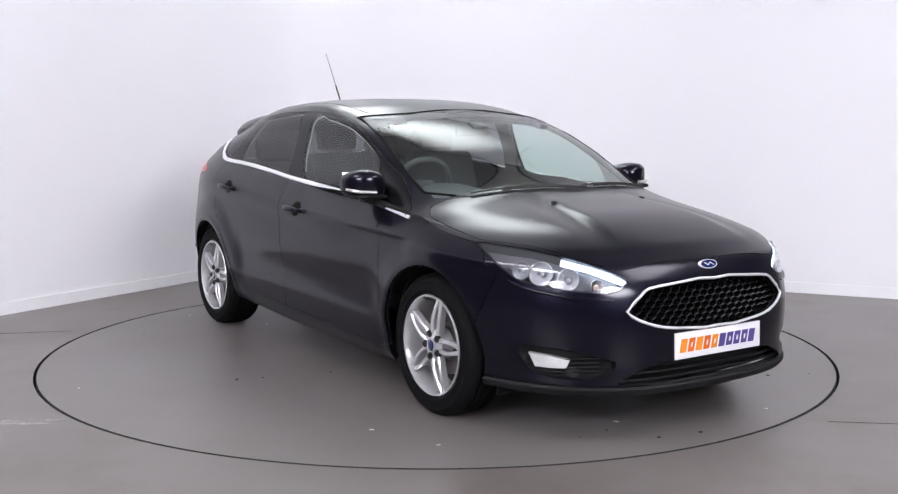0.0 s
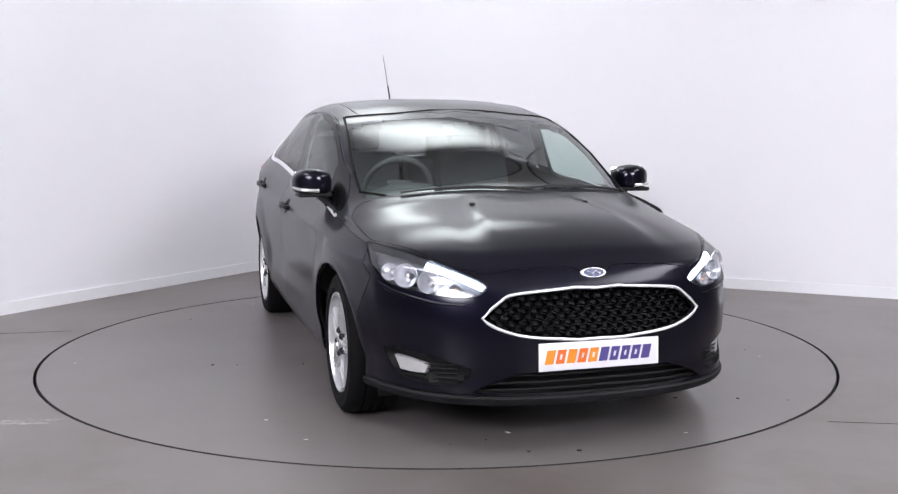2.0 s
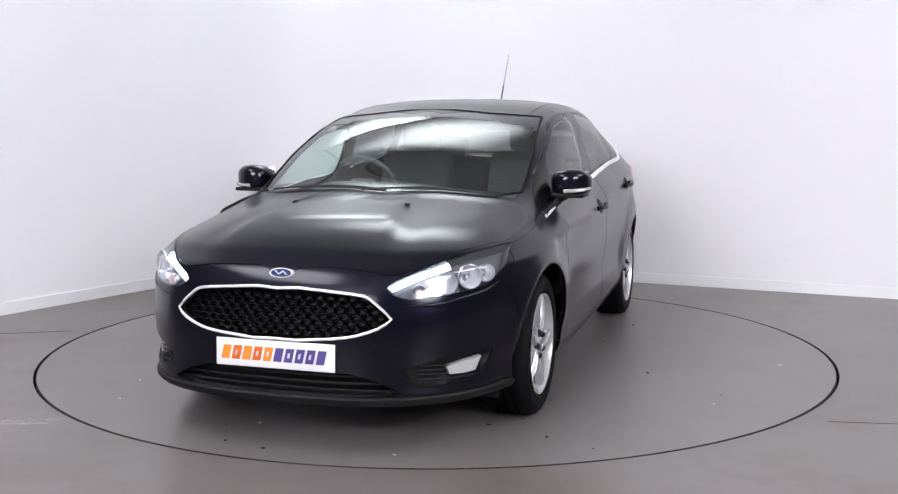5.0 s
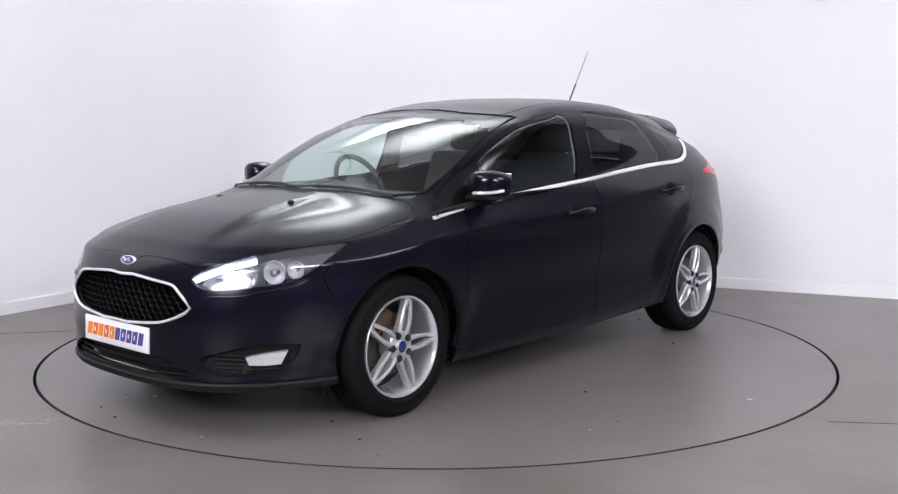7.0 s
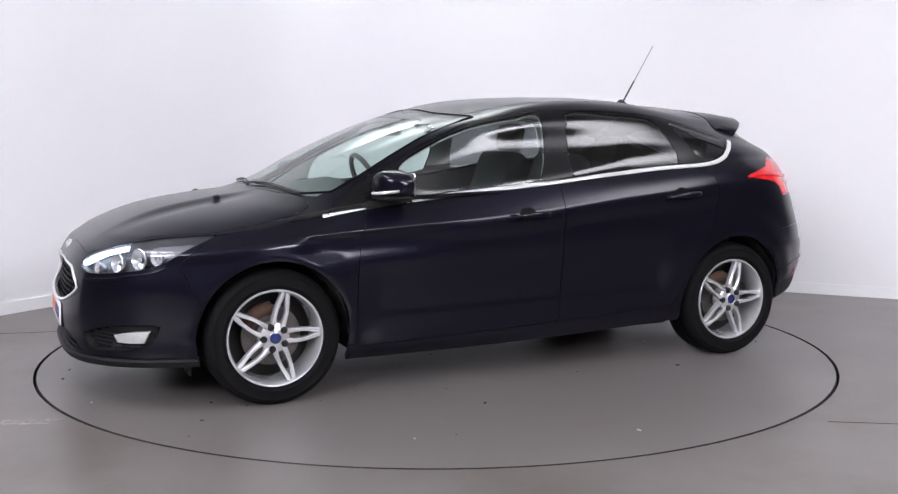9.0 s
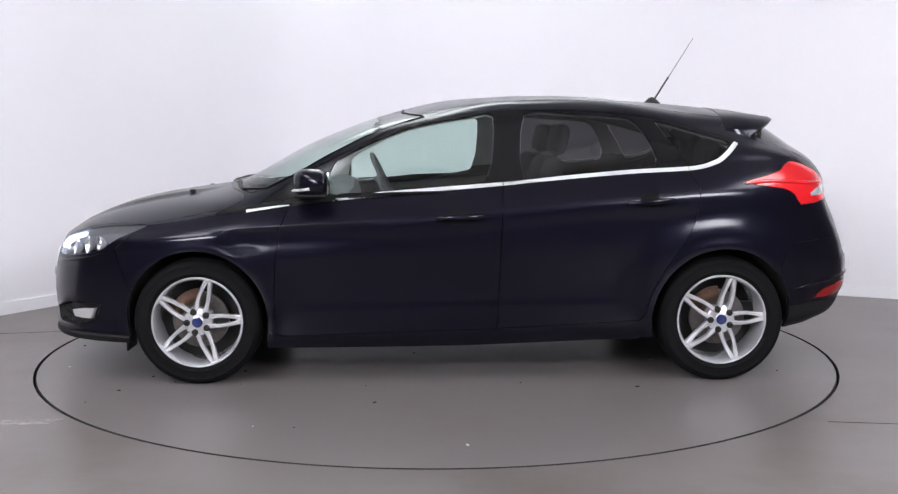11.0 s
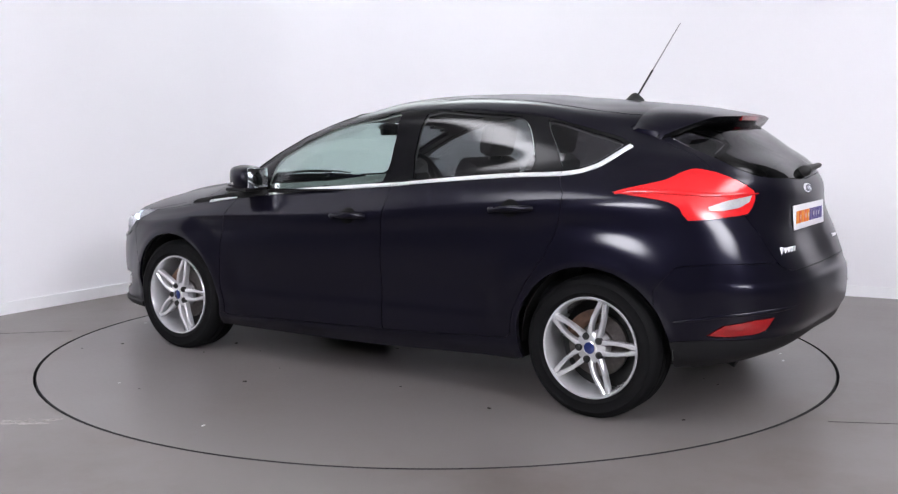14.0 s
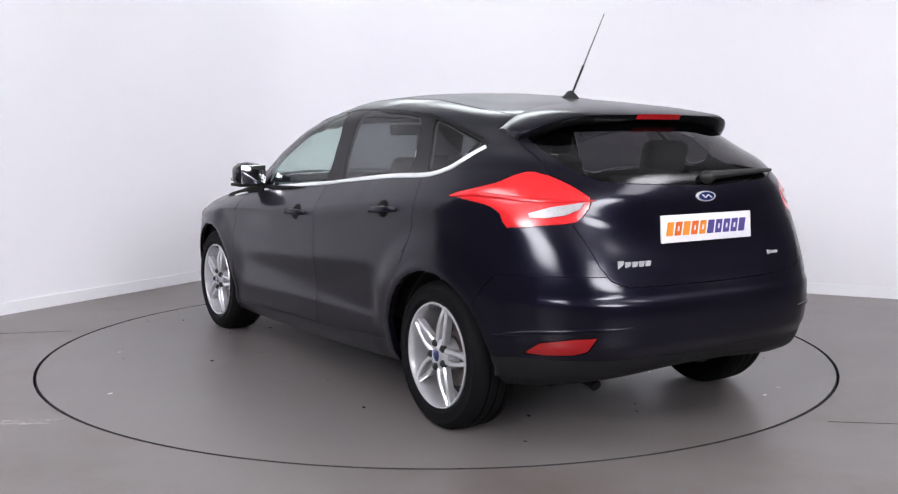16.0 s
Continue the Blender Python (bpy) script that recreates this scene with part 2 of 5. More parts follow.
def studio():
    path = wall_path()
    swept_wall("wall_north", path, 0, WALL_H, 0.15, M_WALL, "smooth white studio wall with a rounded corner", "wall")
    swept_wall("wall_upper", path, WALL_H, ROOM_H, 0.15, M_WALL, "smooth white upper part of the studio wall", "wall")
    swept_wall("baseboard", path, 0.0, 0.085, -0.014, M_SKIRT, "white painted skirting board along the wall", "skirting board")
    # closing walls behind the camera
    a, b = path[0], path[-1]
    back = [b, Vector((9.0, 0.6)), Vector((9.0, -9.0)), Vector((-8.5, -9.0)), Vector((-8.5, -0.6)), a]
    swept_wall("wall_south", back, 0, ROOM_H, 0.15, M_DARKWALL, "plain dark grey walls closing the room behind the camera", "wall")
    bm = bmesh.new()
    R = 2.239
    # floor with a round opening for the turntable
    n = 160
    inner = [bm.verts.new((R * math.cos(2 * math.pi * k / n), R * math.sin(2 * math.pi * k / n), 0)) for k in range(n)]
    outer = [bm.verts.new((14 * math.cos(2 * math.pi * k / n), 14 * math.sin(2 * math.pi * k / n), 0)) for k in range(n)]
    pit = [bm.verts.new((R * math.cos(2 * math.pi * k / n), R * math.sin(2 * math.pi * k / n), -0.1)) for k in range(n)]
    for k in range(n):
        j = (k + 1) % n
        bm.faces.new((inner[k], outer[k], outer[j], inner[j]))
        bm.faces.new((inner[k], inner[j], pit[j], pit[k]))
    bm.faces.new(pit)
    bm.normal_update()
    for f in bm.faces:
        if f.calc_center_median().z < -0.01:
            f.material_index = 1
    tagged(finish("floor", bm, [M_FLOOR, M_GAPSHADE], sharp=20), "worn grey concrete studio floor with faint stains", "floor", kind="structure")
    bm = bmesh.new()
    add_box(bm, (0, -2, ROOM_H + 0.06), (26, 16, 0.12))
    tagged(finish("ceiling", bm, M_CEIL), "pale ceiling, out of view, with added fill panels", "ceiling", kind="structure")
    # fill lamps added to brighten walls and floor, all out of view
    for px, py, sx, sy in FILL_PANELS:
        t = thing("ceiling_light", "added fill panel on the unseen ceiling, rectangular, white, lit", "ceiling light", group="ceiling lights")
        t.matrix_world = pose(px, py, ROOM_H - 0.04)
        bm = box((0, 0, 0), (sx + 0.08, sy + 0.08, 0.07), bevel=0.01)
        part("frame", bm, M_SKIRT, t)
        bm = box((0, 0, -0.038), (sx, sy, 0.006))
        part("diffuser", bm, M_FILLPANEL, t, "glowing white diffuser")
    # unseen soft lamps placed by the car's reflections: behind it, tilted down from under the ceiling and across the
    # corner above the white wall and two large ones high up behind the camera, added to light the walls
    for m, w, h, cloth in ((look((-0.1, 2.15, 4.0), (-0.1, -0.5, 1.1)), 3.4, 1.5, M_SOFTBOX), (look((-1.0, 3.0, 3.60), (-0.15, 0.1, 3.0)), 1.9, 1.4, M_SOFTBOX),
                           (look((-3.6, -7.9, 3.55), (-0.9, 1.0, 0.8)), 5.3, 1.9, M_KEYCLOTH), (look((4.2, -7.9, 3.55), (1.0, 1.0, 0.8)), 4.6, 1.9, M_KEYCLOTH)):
        t = thing("softbox", "unseen white fabric softbox in a black frame, lit, hung under the ceiling", "softbox light", group="softboxes")
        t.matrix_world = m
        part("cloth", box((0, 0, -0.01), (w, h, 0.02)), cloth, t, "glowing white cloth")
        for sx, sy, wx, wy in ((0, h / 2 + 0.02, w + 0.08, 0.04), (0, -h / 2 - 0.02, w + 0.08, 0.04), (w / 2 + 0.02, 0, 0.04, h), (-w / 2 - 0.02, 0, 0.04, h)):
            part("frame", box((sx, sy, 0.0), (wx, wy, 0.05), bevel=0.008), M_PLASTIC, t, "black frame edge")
    # joints cast in the floor
    for (x0, y0), (x1, y1) in (((-3.9, 0.15), (-2.33, 0.45)), ((1.72, -1.62), (3.4, -1.85)), ((-2.5, -1.9), (-1.3, -2.9)), ((-1.3, -2.9), (0.2, -4.0))):
        d = Vector((x1 - x0, y1 - y0, 0))
        bm = box(((x0 + x1) / 2, (y0 + y1) / 2, 0.0005), (d.length, 0.004, 0.002), Matrix.Rotation(math.atan2(d.y, d.x), 4, "Z"))
        tagged(finish("floor_joint", bm, M_JOINT), "thin dark joint line in the concrete floor", "floor joint", kind="structure")
    # residue on the fixed floor beside the turntable
    rnd = random.Random(4)
    bm = bmesh.new()
    for k in range(34):
        r = rnd.uniform(0.006, 0.026)
        x, y = -1.84 + rnd.gauss(0, 0.055), -1.575 + rnd.gauss(0, 0.02)
        bmesh.ops.create_icosphere(bm, subdivisions=2, radius=r, matrix=pose(x, y, 0, 0, 0, rnd.uniform(-30, 30)) @ Matrix.Diagonal((1.8, rnd.uniform(0.5, 1), 0.09, 1)))
    tagged(finish("floor_residue", bm, M_SCUFF), "pale scraped residue patch on the grey floor", "residue", kind="stuff")


def turntable():
    t = thing("turntable", "round grey turntable deck flush with the floor, edge blackened for the gap's shade", "turntable")
    bm = lathe([(0.0001, 0.0), (0.8, 0.0), (1.6, 0.0), (2.222, 0.0), (2.226, -0.004), (2.226, -0.09)], n=160, axis="z")
    bm.normal_update()
    # deck's edge coloured black so that the gap stays dark
    for f in bm.faces:
        f.material_index = 1 if abs(f.normal.z) < 0.9 else 0
    part("deck", bm, [M_DISC, M_GAPSHADE], t, sharp=30)
    rnd = random.Random(11)
    bm = bmesh.new()
    for k in range(26):
        a, r = rnd.uniform(0, 6.28), math.sqrt(rnd.random()) * 2.1
        s = rnd.uniform(0.003, 0.009)
        bmesh.ops.create_icosphere(bm, subdivisions=1, radius=s, matrix=pose(r * math.cos(a), r * math.sin(a), s * 0.3, 0, 0, rnd.uniform(0, 360)) @ Matrix.Diagonal((1.6, 1, 0.45, 1)))
    tagged(part("dirt_crumbs", bm, M_DIRT, t, "dark crumbs of dirt"), kind="stuff")
    bm = bmesh.new()
    for k in range(12):
        a, r = rnd.uniform(0, 6.28), rnd.uniform(1.2, 2.1)
        s = rnd.uniform(0.004, 0.010)
        bmesh.ops.create_icosphere(bm, subdivisions=1, radius=s, matrix=pose(r * math.cos(a), r * math.sin(a), s * 0.2, 0, 0, rnd.uniform(0, 360)) @ Matrix.Diagonal((2.2, 1, 0.3, 1)))
    tagged(part("pale_crumbs", bm, M_PAPER, t, "pale crumbs of residue"), kind="stuff")
    return t


studio()
deck = turntable()

# ---------- the car: body surface ----------
# The shell is a stack of rings round the car, each from the front centre over the side to the rear centre.
car = thing("hatchback_car", "dark midnight-blue five-door hatchback parked on the turntable", "car")
RINGS = []


def ring(front, rear, wide, xa, xb, nf, nr, heights):
    """One ring: front and rear x on the centre line, half-width, where the straight side starts and ends, how square the corners are, and heights from front to rear."""
    RINGS.append((front, rear, wide, xa, xb, nf, nr, heights))


#    front   rear    wide   xa     xb     nf   nr    heights: front, corner, xa, middle, xb, corner, rear
ring(2.120, -2.000, 0.842, 0.90, -0.70, 3.5, 3.9, (0.200, 0.200, 0.180, 0.185, 0.212, 0.250, 0.318))
ring(2.195, -2.080, 0.872, 0.90, -0.70, 3.3, 3.9, (0.238, 0.238, 0.225, 0.245, 0.270, 0.300, 0.357))
ring(2.210, -2.120, 0.888, 0.90, -0.70, 3.1, 3.9, (0.330, 0.330, 0.330, 0.350, 0.378, 0.405, 0.432))
ring(2.215, -2.130, 0.903, 0.90, -0.70, 3.1, 3.9, (0.450, 0.450, 0.480, 0.495, 0.520, 0.530, 0.520))
ring(2.200, -2.118, 0.912, 0.90, -0.70, 3.1, 3.9, (0.570, 0.570, 0.600, 0.625, 0.660, 0.665, 0.620))
ring(2.165, -2.080, 0.910, 0.90, -0.70, 3.1, 3.8, (0.680, 0.670, 0.710, 0.740, 0.810, 0.830, 0.695))
ring(2.122, -2.022, 0.905, 0.90, -0.70, 3.2, 3.6, (0.733, 0.733, 0.808, 0.850, 0.932, 0.998, 0.850))
ring(2.105, -2.021, 0.895, 0.90, -0.70, 3.2, 3.6, (0.745, 0.745, 0.824, 0.868, 0.950, 1.016, 0.868))
ring(2.000, -2.020, 0.834, 0.90, -0.70, 3.4, 3.4, (0.812, 0.800, 0.892, 0.968, 1.035, 1.095, 0.985))
ring(1.650, -2.005, 0.816, 0.60, -0.70, 3.9, 3.3, (0.913, 0.866, 0.940, 0.994, 1.055, 1.118, 1.030))
ring(1.240, -1.985, 0.795, 0.30, -0.70, 3.9, 3.2, (0.988, 0.956, 0.985, 1.022, 1.085, 1.150, 1.070))
ring(0.800, -1.860, 0.742, 0.10, -0.70, 3.9, 3.0, (1.212, 1.168, 1.206, 1.212, 1.225, 1.215, 1.190))
ring(0.400, -1.720, 0.655, -0.20, -0.75, 3.6, 3.0, (1.360, 1.334, 1.372, 1.379, 1.368, 1.285, 1.300))
ring(0.310, -1.640, 0.600, -0.22, -0.75, 3.4, 3.0, (1.385, 1.362, 1.408, 1.415, 1.405, 1.335, 1.345))
ring(0.120, -1.450, 0.440, -0.25, -0.75, 3.0, 3.0, (1.430, 1.422, 1.440, 1.447, 1.437, 1.390, 1.390))
ring(-0.15, -1.150, 0.240, -0.30, -0.75, 2.6, 2.6, (1.457, 1.455, 1.459, 1.461, 1.453, 1.428, 1.425))
ring(-0.40, -0.800, 0.000, -0.45, -0.75, 2.0, 2.0, (1.464, 1.464, 1.465, 1.465, 1.460, 1.456, 1.452))

S_KEYS = (0, 0.2, 0.38, 0.5, 0.62, 0.8, 1)
NS, NV = 196, 9


def smooth_key(keys, vals, s):
    """Cubic through keyed values, with slopes that never overshoot."""
    n = len(keys)
    d = [(vals[i + 1] - vals[i]) / (keys[i + 1] - keys[i]) for i in range(n - 1)]
    m = [0.0] + [0.0 if d[i - 1] * d[i] <= 0 else 2 * d[i - 1] * d[i] / (d[i - 1] + d[i]) for i in range(1, n - 1)] + [0.0]
    for i in range(n - 1):
        if s <= keys[i + 1] or i == n - 2:
            h = keys[i + 1] - keys[i]
            t = (s - keys[i]) / h
            return ((2 * t ** 3 - 3 * t * t + 1) * vals[i] + (t ** 3 - 2 * t * t + t) * h * m[i]
                    + (3 * t * t - 2 * t ** 3) * vals[i + 1] + (t ** 3 - t * t) * h * m[i + 1])


def quarter(span, wide, n, count):
    """A quarter of a squared ellipse from (span, 0) to (0, wide), at even steps."""
    raw = []
    for k in range(401):
        f = math.pi / 2 * k / 400
        raw.append((span * math.cos(f) ** (2 / n) if k < 400 else 0.0, wide * math.sin(f) ** (2 / n)))
    raw = np.array(raw)
    cum = np.concatenate([[0], np.cumsum(np.hypot(*np.diff(raw, axis=0).T))])
    q = np.linspace(0, cum[-1], count)
    return np.interp(q, cum, raw[:, 0]), np.interp(q, cum, raw[:, 1])


def ring_points(spec):
    front, rear, wide, xa, xb, nf, nr, heights = spec
    a, b = round(NS * 0.38), round(NS * 0.24)
    c = NS - a - b
    xf, yf = quarter(front - xa, wide, nf, a + 1)
    xr, yr = quarter(xb - rear, wide, nr, c + 1)
    xs = np.linspace(xa, xb, b + 1)
    X = np.concatenate([xa + xf, xs[1:], (xb - xr)[::-1][1:]])
    Y = np.concatenate([yf, np.full(b, wide), yr[::-1][1:]])
    S = np.concatenate([np.linspace(0, .38, a + 1), np.linspace(.38, .62, b + 1)[1:], np.linspace(.62, 1, c + 1)[1:]])
    Z = np.array([smooth_key(S_KEYS, heights, s) for s in S])
    return np.stack([X, Y, Z], 1)


def shell():
    rows = [ring_points(r) for r in RINGS]
    fine = []
    for i in range(len(rows) - 1):
        a, b, c, d = rows[max(i - 1, 0)], rows[i], rows[i + 1], rows[min(i + 2, len(rows) - 1)]
        for k in range(NV):
            t = k / NV
            # spans differ in length: slopes are limited to keep the skin taut
            lb = np.linalg.norm(c - b, axis=1, keepdims=True)
            la = np.maximum(np.linalg.norm(b - a, axis=1, keepdims=True), 1e-6)
            lc = np.maximum(np.linalg.norm(d - c, axis=1, keepdims=True), 1e-6)
            m0 = (c - b) if i == 0 else ((b - a) / la * lb + (c - b) * (la / lb)) / (1 + la / lb)
            m1 = (c - b) if i == len(rows) - 2 else ((d - c) / lc * lb + (c - b) * (lc / lb)) / (1 + lc / lb)
            fine.append((2 * t ** 3 - 3 * t * t + 1) * b + (t ** 3 - 2 * t * t + t) * m0 + (3 * t * t - 2 * t ** 3) * c + (t ** 3 - t * t) * m1)
    fine.append(rows[-1])
    G = np.array(fine)
    # the bonnet drawn taut: one low-order surface through it, eased in at its borders
    row = np.arange(len(G))[:, None] / NV + 0 * G[..., 0]
    lid = (row >= 7.6) & (row <= 10) & (G[..., 0] > 1.16)
    basis = lambda x, y: np.stack([(x - 1.6) ** a * y ** b for a in (0, 1, 2, 3) for b in (0, 2, 4) if a + b < 6], -1)
    fit = np.linalg.lstsq(basis(G[..., 0][lid], G[..., 1][lid]), G[..., 2][lid], rcond=None)[0]
    soft = lambda q: np.clip(q, 0, 1) ** 2 * (3 - 2 * np.clip(q, 0, 1))
    w = soft((row - 7.3) / 0.7) * soft((10 - row) / 0.9) * soft((G[..., 0] - 1.10) / 0.25)
    G[..., 2] += w * (basis(G[..., 0], G[..., 1]) @ fit - G[..., 2])
    X, Z = G[..., 0].copy(), G[..., 2].copy()
    flank = np.clip((G[..., 1] - 0.55) / 0.15, 0, 1)
    ease = soft
    # swollen arches that end in a crease, and a rolled lip at the opening
    for cx, amp, r in ((1.324, 0.011, 0.475), (-1.324, 0.016, 0.520)):
        d = np.hypot(X - cx, (Z - 0.32) * (1.0 if cx > 0 else 0.98))
        G[..., 1] += flank * amp * ease((r + 0.04 - d) / 0.13) * ease((Z - 0.30) / 0.12)
        G[..., 1] += flank * 0.006 * np.exp(-((d - 0.375) / 0.022) ** 2)
    # doors: hollow above the sill, then a crease that kicks outward
    along = ease((0.92 - X) / 0.12) * ease((X + 0.88) / 0.10)
    zc = 0.395 + 0.018 * (0.9 - X)
    G[..., 1] -= flank * along * 0.012 * np.exp(-((Z - zc - 0.09) / 0.10) ** 2)
    G[..., 1] += flank * along * 0.004 * ease((zc + 0.015 - Z) / 0.040)
    # crease behind the front arch that fades out along the door
    zk = 0.800 + 0.045 * (1.0 - X)
    fade = ease((X - 0.30) / 0.5) * ease((1.25 - X) / 0.15)
    G[..., 1] -= flank * fade * 0.014 * ease((zk - Z) / 0.022) * ease((Z - zk + 0.16) / 0.12)
    # rear bumper shelf under the tailgate
    back = ease((-1.66 - X) / 0.12) * ease((Z - 0.40) / 0.05) * ease((0.64 - Z) / 0.03)
    G[..., 0] -= back * 0.010
    # the bonnet's two ridges
    hood = (X > 1.2) & (X < 2.12) & (Z > 0.7)
    u = np.clip((X - 1.2) / 0.9, 0, 1)
    ridge = 0.24 + 0.15 * u
    bump = 0.013 * ease((ridge - G[..., 1]) / 0.05 + 0.5) - 0.006 * np.exp(-((G[..., 1] - ridge - 0.07) / 0.05) ** 2)
    G[..., 2] += hood * bump * ease(3.0 * u) * ease(2.2 * (1 - u))
    bm = bmesh.new()
    V = [[bm.verts.new(p) for p in row] for row in G]
    for i in range(len(G) - 1):
        for j in range(NS):
            bm.faces.new((V[i][j], V[i][j + 1], V[i + 1][j + 1], V[i + 1][j]))
    bmesh.ops.remove_doubles(bm, verts=bm.verts, dist=1e-5)
    bm.normal_update()
    return bm


# ---------- outlines of the panels, seen along a direction in plan ----------
OUT = {}


def outline(name, heading, pts, keep, curve=4, closed=True):
    """An outline on the shell. heading: 'y' side, 'x' front or rear, 'z' above, or an angle in degrees in plan; pts in that view; keep: which faces may belong."""
    P = [Vector((*p, 0)) for p in pts]
    if curve > 1:
        n = len(P)
        loop = []
        for i in range(n):
            a, b, c, d = P[i - 1], P[i], P[(i + 1) % n], P[(i + 2) % n]
            for k in range(curve):
                t = k / curve
                w = 0.6
                ma, mb = (c - a) * 0.5 * w, (d - b) * 0.5 * w
                loop.append((2 * t ** 3 - 3 * t * t + 1) * b + (t ** 3 - 2 * t * t + t) * ma + (3 * t * t - 2 * t ** 3) * c + (t ** 3 - t * t) * mb)
        P = loop
    OUT[name] = (heading, [(p.x, p.y) for p in P], keep)


def flat(heading, p):
    if heading == "y":
        return p.x, p.z
    if heading == "x":
        return p.y, p.z
    if heading == "z":
        return p.x, p.y
    a = radians(heading)
    return -p.x * math.sin(a) + p.y * math.cos(a), p.z


def lift(heading, q):
    """Two directions: the in-view vector q in space, and the way one looks."""
    if heading == "y":
        return Vector((q[0], 0, q[1])), Vector((0, 1, 0))
    if heading == "x":
        return Vector((0, q[0], q[1])), Vector((1, 0, 0))
    if heading == "z":
        return Vector((q[0], q[1], 0)), Vector((0, 0, 1))
    a = radians(heading)
    return Vector((-q[0] * math.sin(a), q[0] * math.cos(a), q[1])), Vector((math.cos(a), math.sin(a), 0))


def inside(poly, p):
    hit = False
    x, y = p
    for (x0, y0), (x1, y1) in zip(poly, poly[1:] + poly[:1]):
        if (y0 > y) != (y1 > y) and x < x0 + (y - y0) / (y1 - y0) * (x1 - x0):
            hit = not hit
    return hit


def score(bm, name):
    """Cut the shell's faces along an outline."""
    heading, poly, keep = OUT[name]
    us, vs = [q[0] for q in poly], [q[1] for q in poly]
    near = set()
    for f in bm.faces:
        qs = [flat(heading, v.co) for v in f.verts]
        if max(q[0] for q in qs) > min(us) - 0.01 and min(q[0] for q in qs) < max(us) + 0.01 and max(q[1] for q in qs) > min(vs) - 0.01 and min(q[1] for q in qs) < max(vs) + 0.01:
            near.add(f)
    for a, b in zip(poly, poly[1:] + poly[:1]):
        lo = (min(a[0], b[0]) - 1e-4, min(a[1], b[1]) - 1e-4)
        hi = (max(a[0], b[0]) + 1e-4, max(a[1], b[1]) + 1e-4)
        fs = []
        for f in near:
            qs = [flat(heading, v.co) for v in f.verts]
            if max(q[0] for q in qs) < lo[0] or min(q[0] for q in qs) > hi[0] or max(q[1] for q in qs) < lo[1] or min(q[1] for q in qs) > hi[1]:
                continue
            if keep(f.calc_center_median(), f.normal):
                fs.append(f)
        if not fs:
            continue
        along, way = lift(heading, (b[0] - a[0], b[1] - a[1]))
        co, _ = lift(heading, a)
        no = along.cross(way)
        if no.length < 1e-9:
            continue
        geom = list({*fs, *(e for f in fs for e in f.edges), *(v for f in fs for v in f.verts)})
        made = bmesh.ops.bisect_plane(bm, geom=geom, dist=2e-5, plane_co=co, plane_no=no.normalized())["geom"]
        fresh = [g for g in made if isinstance(g, bmesh.types.BMFace)]
        for f in fresh:
            f.normal_update()
        near = {f for f in near if f.is_valid} | set(fresh)


SIDE = lambda c, n: n.y > 0.30 and c.y > 0.45
FRONT = lambda c, n: n.x > 0.25 and c.x > 1.3
REAR = lambda c, n: n.x < -0.22 and c.x < -1.3
SCREEN = lambda c, n: n.x > 0.30 and 0.05 < c.x < 1.3 and c.z > 0.9
TOP = lambda c, n: n.z > 0.3
FCORNER = lambda c, n: c.x > 1.4 and n.x + n.y > 0.2
RCORNER = lambda c, n: c.x < -1.2 and n.y - n.x > 0.2


def circle(cx, cz, r, n=36):
    return [(cx + r * math.cos(2 * math.pi * k / n), cz + r * math.sin(2 * math.pi * k / n)) for k in range(n)]


DLO_TOP = [(0.80, 1.057), (0.67, 1.118), (0.55, 1.180), (0.40, 1.252), (0.257, 1.306), (0.11, 1.339), (-0.03, 1.360), (-0.17, 1.371), (-0.32, 1.377),
           (-0.60, 1.373), (-0.87, 1.352), (-1.0, 1.336), (-1.19, 1.290), (-1.36, 1.246), (-1.43, 1.216)]
BELT = [(1.075, 0.874), (0.83, 0.912), (0.54, 0.942), (0.25, 0.969), (-0.18, 1.004), (-0.61, 1.045), (-0.89, 1.068), (-1.17, 1.084), (-1.29, 1.112), (-1.35, 1.146), (-1.425, 1.208)]

outline("arch_front", "y", circle(1.324, 0.325, 0.356) , lambda c, n: c.y > 0.3 and c.z < 0.8, 1)
outline("arch_rear", "y", circle(-1.324, 0.325, 0.360), lambda c, n: c.y > 0.3 and c.z < 0.8, 1)
outline("arch_front_low", "y", [(1.64, 0.1), (0.98, 0.1), (0.975, 0.29), (1.664, 0.29)], lambda c, n: c.y > 0.3 and c.z < 0.8, 1)
outline("arch_rear_low", "y", [(-1.66, 0.1), (-0.98, 0.1), (-0.972, 0.29), (-1.676, 0.29)], lambda c, n: c.y > 0.3 and c.z < 0.8, 1)
outline("side_window", "y", [(0.655, 0.950), (0.645, 1.10), (0.55, 1.165), (0.40, 1.236), (0.257, 1.290), (0.11, 1.322), (-0.03, 1.342), (-0.165, 1.352), (-0.125, 1.020), (0.25, 0.988)], SIDE, 3)
outline("rear_side_window", "y", [(-0.315, 1.036), (-0.33, 1.360), (-0.6, 1.357), (-0.865, 1.336), (-0.945, 1.252), (-0.985, 1.095), (-0.6, 1.064)], SIDE, 3)
outline("quarter_window", "y", [(-1.0, 1.324), (-1.19, 1.276), (-1.37, 1.228), (-1.385, 1.206), (-1.33, 1.160), (-1.27, 1.125), (-1.15, 1.103), (-1.08, 1.21)], SIDE, 2)
outline("window_frame", "y", DLO_TOP + BELT[::-1][1:-1] + [(1.06, 0.880)], SIDE, 1)
